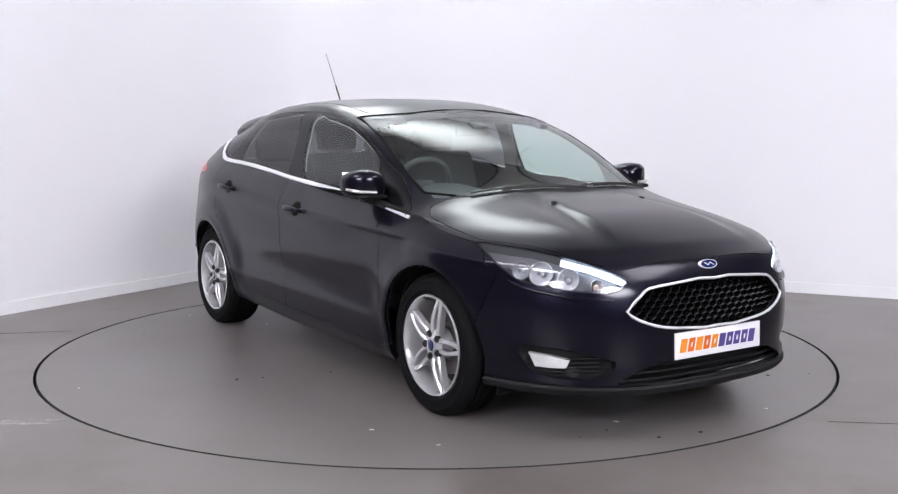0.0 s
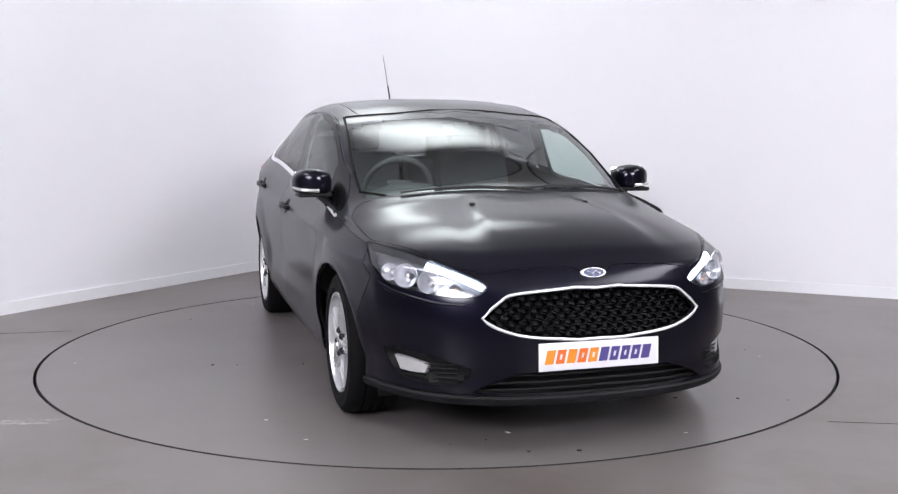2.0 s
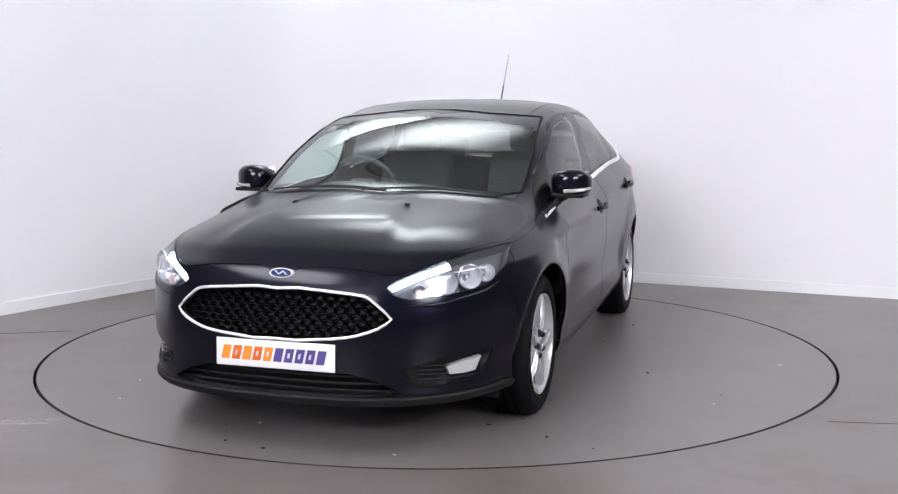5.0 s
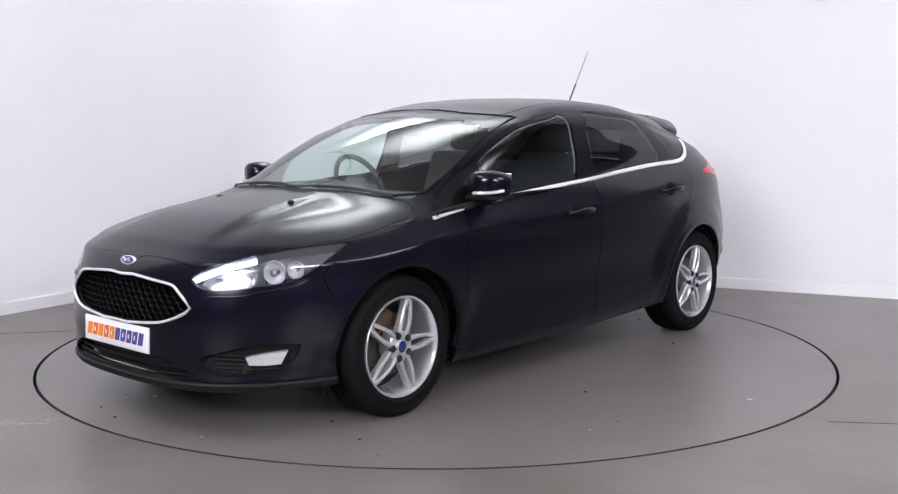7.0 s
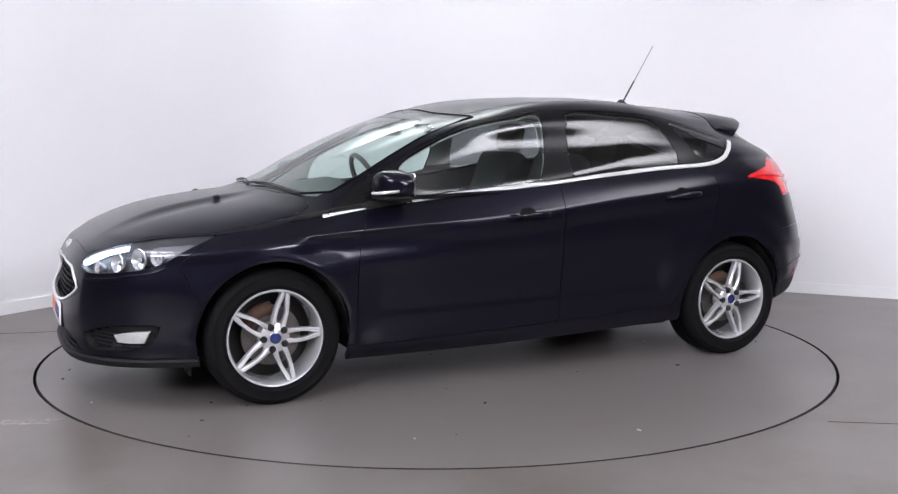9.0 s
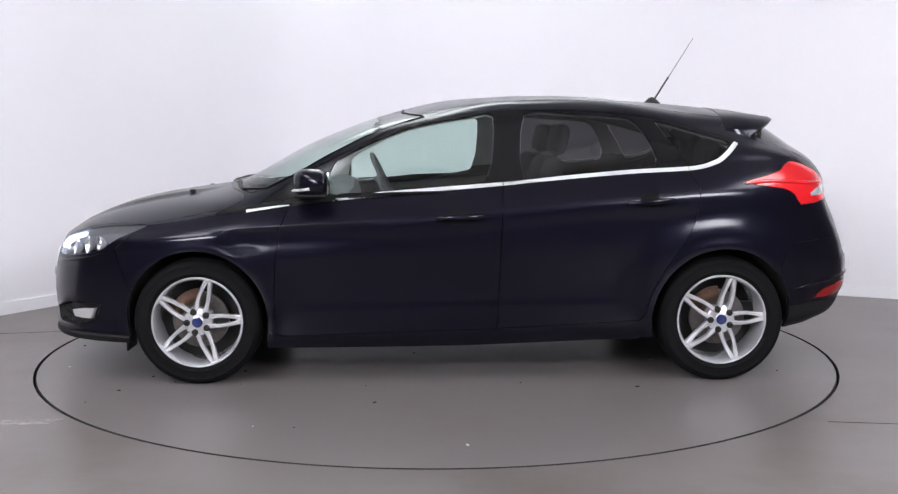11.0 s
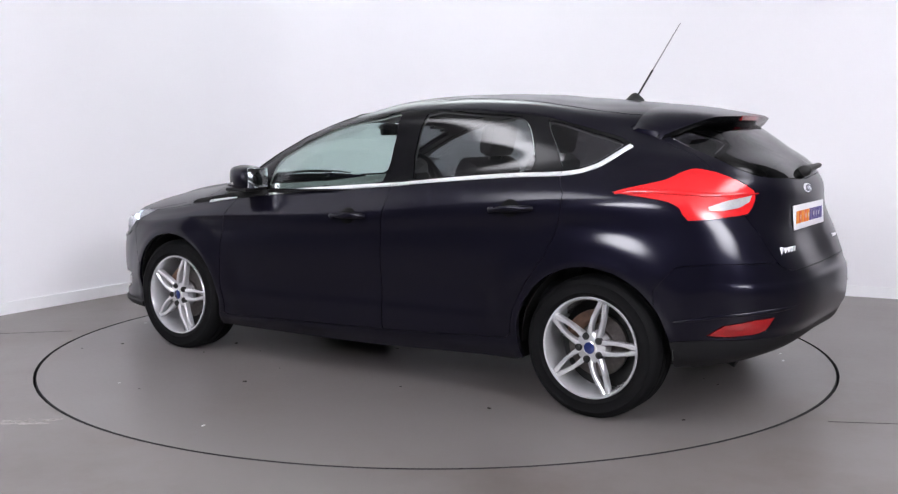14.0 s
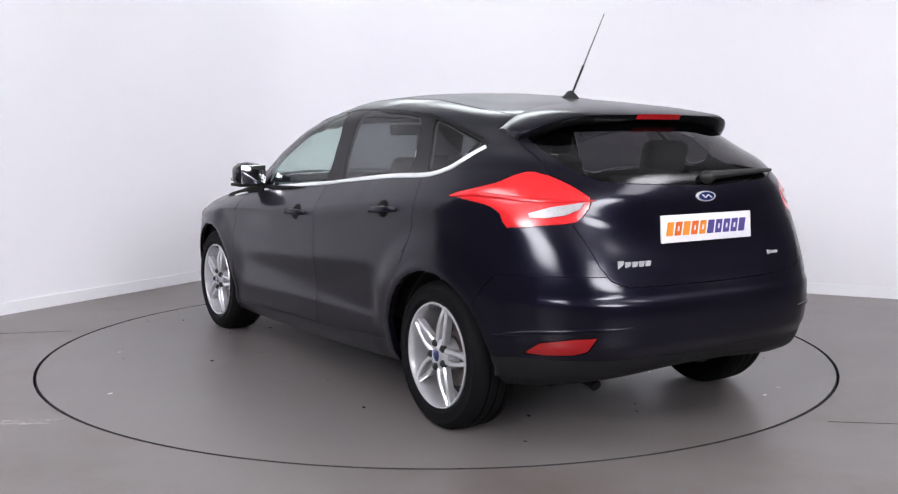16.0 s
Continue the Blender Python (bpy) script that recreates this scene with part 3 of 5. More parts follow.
outline("front_door", "y", [(0.80, 1.062), (0.86, 0.90), (0.905, 0.78), (0.925, 0.62), (0.935, 0.45), (0.925, 0.255), (0.90, 0.246), (-0.17, 0.280), (-0.183, 0.30), (-0.195, 0.7),
                             (-0.209, 0.98), (-0.245, 1.382)] + [(x, z + 0.006) for x, z in DLO_TOP[7:0:-1]], SIDE, 1)
outline("rear_door", "y", [(-0.245, 1.382), (-0.209, 0.98), (-0.195, 0.7), (-0.183, 0.30), (-0.19, 0.281), (-0.90, 0.318), (-0.925, 0.34), (-0.955, 0.46), (-1.03, 0.60), (-1.12, 0.72), (-1.17, 0.826),
                            (-1.19, 0.926), (-1.19, 0.997), (-1.06, 1.21), (-0.945, 1.350)] + [(x, z + 0.006) for x, z in DLO_TOP[10:8:-1]], SIDE, 1)
outline("front_wing", "y", [(1.06, 0.878), (1.21, 0.853), (1.40, 0.822), (1.60, 0.795), (1.74, 0.68), (1.69, 0.55), (1.62, 0.40), (1.3, 0.30), (0.925, 0.255), (0.935, 0.45), (0.925, 0.62), (0.905, 0.78), (0.87, 0.872), (0.86, 0.905)],
        lambda c, n: n.y > 0.25 and c.y > 0.45, 1)
outline("headlamp", 45, [flat(45, Vector(p)) for p in [(1.56, 0.79, 0.803), (1.68, 0.735, 0.798), (1.79, 0.685, 0.789), (1.93, 0.62, 0.764), (2.03, 0.555, 0.734), (2.09, 0.475, 0.697), (2.122, 0.438, 0.668),
                                                     (2.124, 0.476, 0.640), (2.105, 0.53, 0.626), (2.04, 0.62, 0.632), (1.955, 0.703, 0.645), (1.86, 0.765, 0.660), (1.79, 0.79, 0.688), (1.70, 0.81, 0.745)]], FCORNER, 2)
outline("bonnet", "z", [(1.255, -0.05), (1.245, 0.25), (1.20, 0.48), (1.12, 0.655), (1.11, 0.735), (1.20, 0.785), (1.40, 0.785), (1.57, 0.778), (1.68, 0.737), (1.79, 0.687), (1.93, 0.620), (2.03, 0.552), (2.09, 0.468), (2.108, 0.38), (2.116, 0.10), (2.116, -0.05)],
        lambda c, n: n.z > 0.2 and c.z > 0.66, 2)
outline("front_grille", "x", [(-0.05, 0.655), (0.24, 0.650), (0.36, 0.638), (0.40, 0.614), (0.468, 0.552), (0.42, 0.515), (0.34, 0.487), (0.24, 0.472), (-0.05, 0.462)], FRONT, 2)
outline("lower_grille", "x", [(-0.05, 0.338), (0.30, 0.334), (0.42, 0.300), (0.50, 0.258), (0.40, 0.246), (0.25, 0.238), (-0.05, 0.236)], FRONT, 2)
outline("fog_recess", 25, [flat(25, Vector(p)) for p in [(1.83, 0.785, 0.396), (1.93, 0.72, 0.400), (2.034, 0.651, 0.392), (2.133, 0.509, 0.348), (2.117, 0.523, 0.306), (2.08, 0.567, 0.278), (1.946, 0.696, 0.285), (1.866, 0.752, 0.312)]], FCORNER, 2)
outline("front_bumper", "y", [(1.60, 0.795), (1.74, 0.68), (1.69, 0.55), (1.62, 0.40), (1.60, 0.10), (2.5, 0.10), (2.5, 0.736), (2.0, 0.76)], lambda c, n: c.x > 1.4, 1)
outline("front_lip", "y", [(1.55, 0.10), (1.55, 0.252), (2.0, 0.246), (2.5, 0.246), (2.5, 0.10)], lambda c, n: c.x > 1.4, 1)
outline("windscreen", "x", [(-0.05, 0.998), (0.35, 0.990), (0.60, 0.968), (0.68, 0.955), (0.692, 0.978), (0.672, 1.143), (0.612, 1.325), (0.585, 1.346), (0.35, 1.364), (-0.05, 1.374)], SCREEN, 2)
outline("roof", "z", [(0.315, -0.05), (0.30, 0.25), (0.25, 0.47), (0.17, 0.53), (-0.3, 0.552), (-0.8, 0.55), (-1.25, 0.515), (-1.40, 0.49), (-1.415, 0.25), (-1.42, -0.05)], lambda c, n: n.z > 0.4 and c.z > 1.2, 2)
outline("rear_window", "x", [(-0.05, 1.318), (0.40, 1.308), (0.51, 1.285), (0.565, 1.251), (0.583, 1.183), (0.562, 1.121), (0.495, 1.083), (0.40, 1.069), (0.25, 1.063), (-0.05, 1.060)], lambda c, n: n.x < -0.2 and c.x < -1.3, 3)
outline("tail_lamp", 135, [flat(135, Vector(p)) for p in [(-1.41, 0.862, 1.013), (-1.52, 0.83, 1.042), (-1.625, 0.775, 1.070), (-1.665, 0.725, 1.098), (-1.70, 0.685, 1.114), (-1.735, 0.67, 1.114), (-1.80, 0.637, 1.098), (-1.87, 0.60, 1.067), (-1.935, 0.551, 1.02),
                                                       (-1.943, 0.562, 0.975), (-1.928, 0.61, 0.923), (-1.866, 0.691, 0.912), (-1.725, 0.795, 0.897), (-1.695, 0.81, 0.95), (-1.65, 0.825, 0.976), (-1.59, 0.84, 0.988)]], RCORNER, 2)
outline("tailgate", "x", [(-0.05, 1.352), (0.50, 1.335), (0.585, 1.290), (0.615, 1.20), (0.640, 1.12), (0.650, 1.0), (0.631, 0.915), (0.595, 0.83), (0.570, 0.754), (0.539, 0.703), (0.495, 0.683), (0.447, 0.674), (-0.05, 0.666)], lambda c, n: n.x < -0.15 and c.x < -1.3, 1)
outline("rear_bumper", "y", [(-1.62, 0.10), (-1.62, 0.60), (-1.70, 0.705), (-1.85, 0.72), (-2.5, 0.715), (-2.5, 0.10)], lambda c, n: c.x < -1.3, 1)
outline("rear_valance", "y", [(-1.55, 0.10), (-1.60, 0.372), (-1.80, 0.392), (-2.5, 0.40), (-2.5, 0.10)], lambda c, n: c.x < -1.3, 1)
outline("reflector", 150, [flat(150, Vector(p)) for p in [(-1.816, 0.781, 0.412), (-1.884, 0.755, 0.46), (-1.991, 0.673, 0.483), (-2.047, 0.598, 0.489), (-2.018, 0.624, 0.431), (-1.98, 0.663, 0.415), (-1.894, 0.734, 0.407)]], RCORNER, 1)
# which outline wins, first first
ORDER = ["arch_front", "arch_rear", "arch_front_low", "arch_rear_low", "side_window", "rear_side_window", "quarter_window", "headlamp", "tail_lamp", "reflector", "front_grille", "lower_grille", "fog_recess",
         "windscreen", "rear_window", "window_frame", "bonnet", "roof", "front_door", "rear_door", "front_wing", "front_lip", "front_bumper", "tailgate", "rear_valance", "rear_bumper"]


def cut_shell():
    bm = shell()
    for name in OUT:
        score(bm, name)
        bm.normal_update()
    bmesh.ops.remove_doubles(bm, verts=bm.verts, dist=3e-4)
    bmesh.ops.dissolve_degenerate(bm, edges=bm.edges, dist=1e-4)
    bm.normal_update()
    for f in bm.faces:
        c, n = f.calc_center_median(), f.normal
        f.material_index = len(ORDER)
        for k, name in enumerate(ORDER):
            heading, poly, keep = OUT[name]
            if keep(c, n) and inside(poly, flat(heading, c)):
                f.material_index = k
                break
    return bm


def panel_bmesh(src, names, centre, side=1, gap=0.002, depth=0.014):
    """The faces of an outline as a panel of their own, drawn in at the shut lines, with a turned-in edge."""
    ids = {ORDER.index(n) if n != "body" else len(ORDER) for n in names}
    bm = src.copy()
    bmesh.ops.delete(bm, geom=[f for f in bm.faces if f.material_index not in ids], context="FACES")
    for f in bm.faces:
        f.material_index = 0
    bm.normal_update()
    if centre:
        for v in bm.verts:
            if abs(v.co.y) < 3e-4:
                v.co.y = 0
        other = bmesh.ops.duplicate(bm, geom=bm.faces[:])["geom"]
        for v in [g for g in other if isinstance(g, bmesh.types.BMVert)]:
            v.co.y = -v.co.y
        bmesh.ops.reverse_faces(bm, faces=[g for g in other if isinstance(g, bmesh.types.BMFace)])
        bmesh.ops.remove_doubles(bm, verts=bm.verts, dist=2e-5)
    elif side < 0:
        for v in bm.verts:
            v.co.y = -v.co.y
        bmesh.ops.reverse_faces(bm, faces=bm.faces)
    bm.normal_update()
    edge = [e for e in bm.edges if len(e.link_faces) == 1]
    move, down = {}, {}
    for e in edge:
        f = e.link_faces[0]
        d = (e.verts[1].co - e.verts[0].co).normalized()
        w = d.cross(f.normal)
        if w.dot(f.calc_center_median() - e.verts[0].co) < 0:
            w = -w
        for v in e.verts:
            move[v] = move.get(v, Vector()) + w
            down[v] = v.normal.copy()
    for v, w in move.items():
        if w.length > 1e-6:
            v.co += w.normalized() * gap
    if depth:
        made = bmesh.ops.extrude_edge_only(bm, edges=edge)["geom"]
        pair = {}
        for v in [g for g in made if isinstance(g, bmesh.types.BMVert)]:
            best = min((e.other_vert(v) for e in v.link_edges if e.other_vert(v) in down), key=lambda q: (q.co - v.co).length, default=None)
            if best:
                pair[v] = best
        for v, q in pair.items():
            v.co = v.co - down[q] * depth
        for e in edge:
            e.smooth = False
    return bm


SHELL = cut_shell()
from mathutils.bvhtree import BVHTree

SKIN = BVHTree.FromBMesh(SHELL)
WAYS = {"y": Vector((0, -1, 0)), "f": Vector((-1, 0, 0)), "r": Vector((1, 0, 0)), "z": Vector((0, 0, -1)), "fc": Vector((-1, -1, 0)).normalized(), "rc": Vector((1, -1, 0)).normalized()}


def on(view, p, off=0.0):
    """The place on the left half of the skin that one meets at p (x, y, z) looking along a view, off metres outside it, and the normal there."""
    way = WAYS[view]
    loc, n, _, _ = SKIN.ray_cast(Vector(p) - way * 3, way)
    if loc is None:
        loc, n, _, _ = SKIN.find_nearest(Vector(p))
    if n.dot(way) > 0:
        n = -n
    return loc + n * off, n


def outward(p):
    """The skin's outer normal next to a place, evened out over its neighbourhood."""
    total = Vector()
    for d in (Vector(), Vector((0.012, 0, 0)), Vector((-0.012, 0, 0)), Vector((0, 0, 0.012)), Vector((0, 0, -0.012))):
        n = SKIN.find_nearest(p + d)[1]
        total += n if n.dot(p - Vector((1.0, 0, 0.45))) > 0 else -n
    return total.normalized()


def flip(bm):
    """Mirror to the car's other side."""
    for v in bm.verts:
        v.co.y = -v.co.y
    bmesh.ops.reverse_faces(bm, faces=bm.faces)
    return bm


def sided(make, s):
    bm = make()
    return flip(bm) if s < 0 else bm


def ribbon(view, pts, width, proud, n=5, taper=False):
    """A raised strip that follows points on the skin."""
    bm = bmesh.new()
    path = crom(pts, n)
    prev = None
    L = [on(view, p) for p in path]
    for i, (p, nn) in enumerate(L):
        d = (L[min(i + 1, len(L) - 1)][0] - L[max(i - 1, 0)][0]).normalized()
        b = nn.cross(d).normalized()
        w = width / 2
        if taper:
            w *= max(0.25, min(1.0, 6 * i / len(L), 6 * (len(L) - 1 - i) / len(L)))
        cur = [bm.verts.new(p + b * (w * k) + nn * h) for k, h in ((-1, -0.006), (-1, proud * 0.5), (-0.7, proud), (0.7, proud), (1, proud * 0.5), (1, -0.006))]
        if prev:
            for k in range(5):
                bm.faces.new((prev[k], prev[k + 1], cur[k + 1], cur[k]))
        else:
            bm.faces.new(cur)
        prev = cur
    bm.faces.new(prev[::-1])
    bmesh.ops.recalc_face_normals(bm, faces=bm.faces)
    return bm


def patch(view, pts, off, thick, n=3, sink=0.0, both=False):
    """A thin solid laid over the skin inside an outline (given as points in space, seen along the view)."""
    P = [Vector(p) for p in pts]
    loop = []
    m = len(P)
    for i in range(m):
        for k in range(n):
            loop.append(P[i].lerp(P[(i + 1) % m], k / n))
    c = sum(loop, Vector()) / len(loop)
    bm = bmesh.new()
    rings = []
    for f in (1.0, 0.97, 0.6, 0.3):
        o = off if f < 1 else off - min(thick, 0.004)
        rings.append([bm.verts.new(on(view, c + (p - c) * f, o - sink * (1 - f) ** 0.5)[0]) for p in loop])
    rings.insert(0, [bm.verts.new(on(view, p, off - thick)[0]) for p in loop])
    mid = bm.verts.new(on(view, c, off - sink)[0])
    k = len(loop)
    for A, B in zip(rings, rings[1:]):
        for i in range(k):
            bm.faces.new((A[i], A[(i + 1) % k], B[(i + 1) % k], B[i]))
    for i in range(k):
        bm.faces.new((rings[-1][i], rings[-1][(i + 1) % k], mid))
    bmesh.ops.recalc_face_normals(bm, faces=bm.faces)
    return bm


def body_panels():
    """All outer panels, and what is fixed to each of them."""
    P = {}
    P["bonnet"] = part("bonnet", panel_bmesh(SHELL, ["bonnet"], True), M_PAINT, car, sharp=50)
    part("roof_panel", panel_bmesh(SHELL, ["roof"], True, gap=0.004), M_PAINT, car, sharp=50)
    P["tailgate"] = part("tailgate", panel_bmesh(SHELL, ["tailgate"], True), M_PAINT, car, sharp=50)
    P["front_bumper"] = part("front_bumper", panel_bmesh(SHELL, ["front_bumper"], True), M_PAINT, car, sharp=50)
    part("lip", panel_bmesh(SHELL, ["front_lip"], True, gap=0.001), M_PLASTIC, P["front_bumper"], "black plastic lower lip", sharp=50)
    P["rear_bumper"] = part("rear_bumper", panel_bmesh(SHELL, ["rear_bumper"], True), M_PAINT, car, sharp=50)
    part("valance", panel_bmesh(SHELL, ["rear_valance"], True, gap=0.001), M_PLASTIC, P["rear_bumper"], "dark plastic lower bumper", sharp=50)
    P["windscreen"] = part("windscreen", panel_bmesh(SHELL, ["windscreen"], True, gap=0.003, depth=0.0), M_GLASS, car, "clear green-tinted windscreen")
    part("rear_window", panel_bmesh(SHELL, ["rear_window"], True, gap=0.003, depth=0.0), M_TINT, P["tailgate"], "dark tinted rear window")
    part("body_shell", panel_bmesh(SHELL, ["body"], True, gap=0.001, depth=0.03), M_PAINT, car, sharp=50)
    for s in (1, -1):
        P["wing", s] = part("front_wing", panel_bmesh(SHELL, ["front_wing"], False, s), M_PAINT, car, sharp=50)
        P["front_door", s] = d = part("front_door", panel_bmesh(SHELL, ["front_door"], False, s), M_PAINT, car, sharp=50)
        part("side_window", panel_bmesh(SHELL, ["side_window"], False, s, depth=0.0), M_GLASS, d, "clear green-tinted door glass")
        P["rear_door", s] = d = part("rear_door", panel_bmesh(SHELL, ["rear_door"], False, s), M_PAINT, car, sharp=50)
        part("side_window", panel_bmesh(SHELL, ["rear_side_window"], False, s, depth=0.0), M_TINT, d, "dark privacy glass")
        part("quarter_window", panel_bmesh(SHELL, ["quarter_window"], False, s, depth=0.0), M_TINT, car, "dark privacy quarter glass")
        part("window_frame", panel_bmesh(SHELL, ["window_frame"], False, s), M_GLOSSBLACK, car, "gloss black window surround", sharp=50)
        P["tail_lamp", s] = part("tail_lamp", panel_bmesh(SHELL, ["tail_lamp"], False, s), M_REDLENS, car, "glossy red tail lamp", sharp=50)
        part("reflector", panel_bmesh(SHELL, ["reflector"], False, s), M_REDDARK, P["rear_bumper"], "dark red reflector")
    return P


def lining():
    """Inside of the cabin and of the bays: the skin drawn in, without the glass; its dark colour also shades the shut
    lines.
    """
    skip = {ORDER.index(n) for n in ("arch_front", "arch_rear", "arch_front_low", "arch_rear_low", "side_window", "rear_side_window", "quarter_window", "windscreen", "rear_window", "front_grille", "lower_grille", "fog_recess", "headlamp")}
    bm = SHELL.copy()
    bmesh.ops.delete(bm, geom=[f for f in bm.faces if f.material_index in skip], context="FACES")
    bm.normal_update()
    for f in bm.faces:
        c = f.calc_center_median()
        belt = np.interp(-c.x, [-q[0] for q in BELT], [q[1] for q in BELT])
        f.material_index = 1 if c.z > belt + 0.05 and c.x < 1.12 and c.x > -1.5 else 0
    for v in bm.verts:
        n = v.normal.copy()
        if abs(v.co.y) < 1e-4:
            n.y = 0
        v.co -= n * 0.022
        v.co.y = max(v.co.y, 0)
    other = bmesh.ops.duplicate(bm, geom=bm.faces[:])["geom"]
    for v in [g for g in other if isinstance(g, bmesh.types.BMVert)]:
        v.co.y = -v.co.y
    bmesh.ops.reverse_faces(bm, faces=[g for g in other if isinstance(g, bmesh.types.BMFace)])
    bmesh.ops.remove_doubles(bm, verts=bm.verts, dist=1e-5)
    part("inner_lining", bm, [M_DARK, M_HEADLINER], car, "dark trim and pale headliner inside the cabin, dark backing for the shut lines")


def underside():
    bm = bmesh.new()
    add_box(bm, (0.1, 0, 0.25), (3.6, 1.10, 0.08), bevel=0.02)
    add_box(bm, (0, 0, 0.25), (1.86, 1.62, 0.10), bevel=0.02)
    add_box(bm, (1.85, 0, 0.27), (0.35, 1.30, 0.10), bevel=0.02)
    add_box(bm, (-1.80, 0, 0.34), (0.30, 1.10, 0.08), bevel=0.02)
    part("underbody", bm, M_DARK, car, "dark underbody")
    for x in (1.324, -1.324):
        for s in (1, -1):
            bm = bmesh.new()
            prev = None
            for k in range(25):
                a = radians(-4 + 188 * k / 24)
                r = 0.372
                cur = [bm.verts.new((x + r * math.cos(a), s * y, 0.325 + r * math.sin(a))) for y in (0.825, 0.60)]
                if prev:
                    bm.faces.new((prev[0], prev[1], cur[1], cur[0]))
                prev = cur
            rim = [v for v in bm.verts if abs(abs(v.co.y) - 0.60) < 1e-4]
            bm.faces.new(rim)
            bmesh.ops.recalc_face_normals(bm, faces=bm.faces)
            bmesh.ops.solidify(bm, geom=bm.faces[:], thickness=0.006)
            part("wheel_arch_liner", bm, M_DARK, car, "black wheel-arch liner")
    # mud flap stubs ahead of the front wheels, exhaust
    for s in (1, -1):
        part("air_deflector", box((1.70, s * 0.70, 0.20), (0.012, 0.16, 0.09), bevel=0.004), M_PLASTIC, car)
    part("exhaust_pipe", tube(crom([(-1.5, 0.42, 0.26), (-1.70, 0.42, 0.25), (-1.80, 0.42, 0.245), (-1.84, 0.42, 0.230)], 5), 0.024, 14), M_PLASTIC, car, "sooty tailpipe turned down")


def wheel(x, y, s, phase):
    """One wheel of a set: tyre, rim, five split spokes, bolts, centre cap, brake."""
    w = part("wheel", lathe([(0.2275, -0.012), (0.2300, 0.002), (0.2270, 0.0065), (0.2200, 0.0050), (0.2150, -0.006), (0.2090, -0.030), (0.2040, -0.10), (0.2060, -0.19), (0.2200, -0.195)], 96), M_ALLOY, car, "silver alloy wheel with split spokes and scuffed rim", sharp=40)
    w.matrix_basis = pose(x, y, 0.318, 0, 0, 0 if s > 0 else 180)
    # tyre with tread grooves and a raised sidewall bead
    prof = [(0.222, -0.20), (0.262, -0.214), (0.300, -0.208), (0.315, -0.188), (0.3195, -0.170)]
    for g in (-0.150, -0.105, -0.060):
        prof += [(0.3215, g - 0.012), (0.3215, g - 0.004), (0.3140, g - 0.003), (0.3140, g + 0.004), (0.3215, g + 0.005)]
    prof += [(0.3195, -0.028), (0.314, -0.012), (0.303, 0.001), (0.292, 0.0065), (0.289, 0.0085), (0.286, 0.0070), (0.268, 0.0105), (0.252, 0.0100), (0.2485, 0.0115), (0.245, 0.0090), (0.236, 0.004), (0.229, -0.004), (0.222, -0.03)]
    part("tyre", lathe(prof, 96), M_RUBBER, w, "worn black tyre", sharp=40)

    def spoke(sgn, a0):
        bm = bmesh.new()
        prev = None
        # (radius, sideways, half-width, face depth)
        for r, side, hw, f in ((0.030, 0.019, 0.015, -0.012), (0.060, 0.0225, 0.0128, -0.004), (0.095, 0.0255, 0.0098, -0.001), (0.130, 0.0245, 0.0092, 0.000), (0.165, 0.0195, 0.0100, -0.002), (0.200, 0.0120, 0.0120, -0.004), (0.222, 0.0085, 0.0120, -0.006)):
            cur = []
            for k, d in ((-1.0, -0.034), (-1.0, -0.006), (-0.55, 0.0), (0.55, 0.0), (1.0, -0.006), (1.0, -0.034)):
                cx, cz = r, sgn * side + k * hw
                cur.append(bm.verts.new((cx * math.cos(a0) - cz * math.sin(a0), f + d, cx * math.sin(a0) + cz * math.cos(a0))))
            if prev:
                for k in range(6):
                    bm.faces.new((prev[k], prev[(k + 1) % 6], cur[(k + 1) % 6], cur[k]))
            else:
                bm.faces.new(cur)
            prev = cur
        bm.faces.new(prev[::-1])
        bmesh.ops.recalc_face_normals(bm, faces=bm.faces)
        return bm

    for k in range(5):
        a = radians(phase + 72 * k)
        for sgn in (1, -1):
            part("spoke", spoke(sgn, a), M_ALLOY, w, sharp=25)
        b = a + radians(36)
        bx, bz = 0.054 * math.cos(b), 0.054 * math.sin(b)
        part("wheel_bolt", lathe([(0.0001, 0.007), (0.0085, 0.007), (0.0105, 0.004), (0.0115, 0.000), (0.0165, -0.001), (0.0170, -0.02)], 12, c=(bx, 0, bz)), M_DARK, w, "dark wheel bolt")
    part("hub", lathe([(0.0001, -0.007), (0.060, -0.008), (0.070, -0.014), (0.074, -0.04), (0.074, -0.08)], 40), M_ALLOY, w)
    part("centre_cap", lathe([(0.0001, 0.004), (0.020, 0.0035), (0.0265, 0.001), (0.0285, -0.003), (0.0285, -0.012)], 32), M_BADGE, w, "small dark blue centre cap")
    part("cap_ring", lathe([(0.0262, 0.001), (0.0275, 0.004), (0.030, 0.003), (0.0305, -0.012)], 32), M_ALLOY, w)
    part("brake_disc", lathe([(0.05, -0.075), (0.075, -0.072), (0.078, -0.085), (0.142, -0.085), (0.142, -0.108), (0.05, -0.108)], 56), M_STEEL, w, "dull steel brake disc")
    bm = tube([(0.128 * math.cos(a), -0.088, 0.128 * math.sin(a)) for a in [radians(20 + 7 * k) for k in range(11)]], 0.030, 10, 1.1)
    part("brake_caliper", bm, M_RUST, w, "rust-brown brake caliper")
    part("barrel_back", lathe([(0.0001, -0.15), (0.205, -0.15)], 40), M_DARK, w)


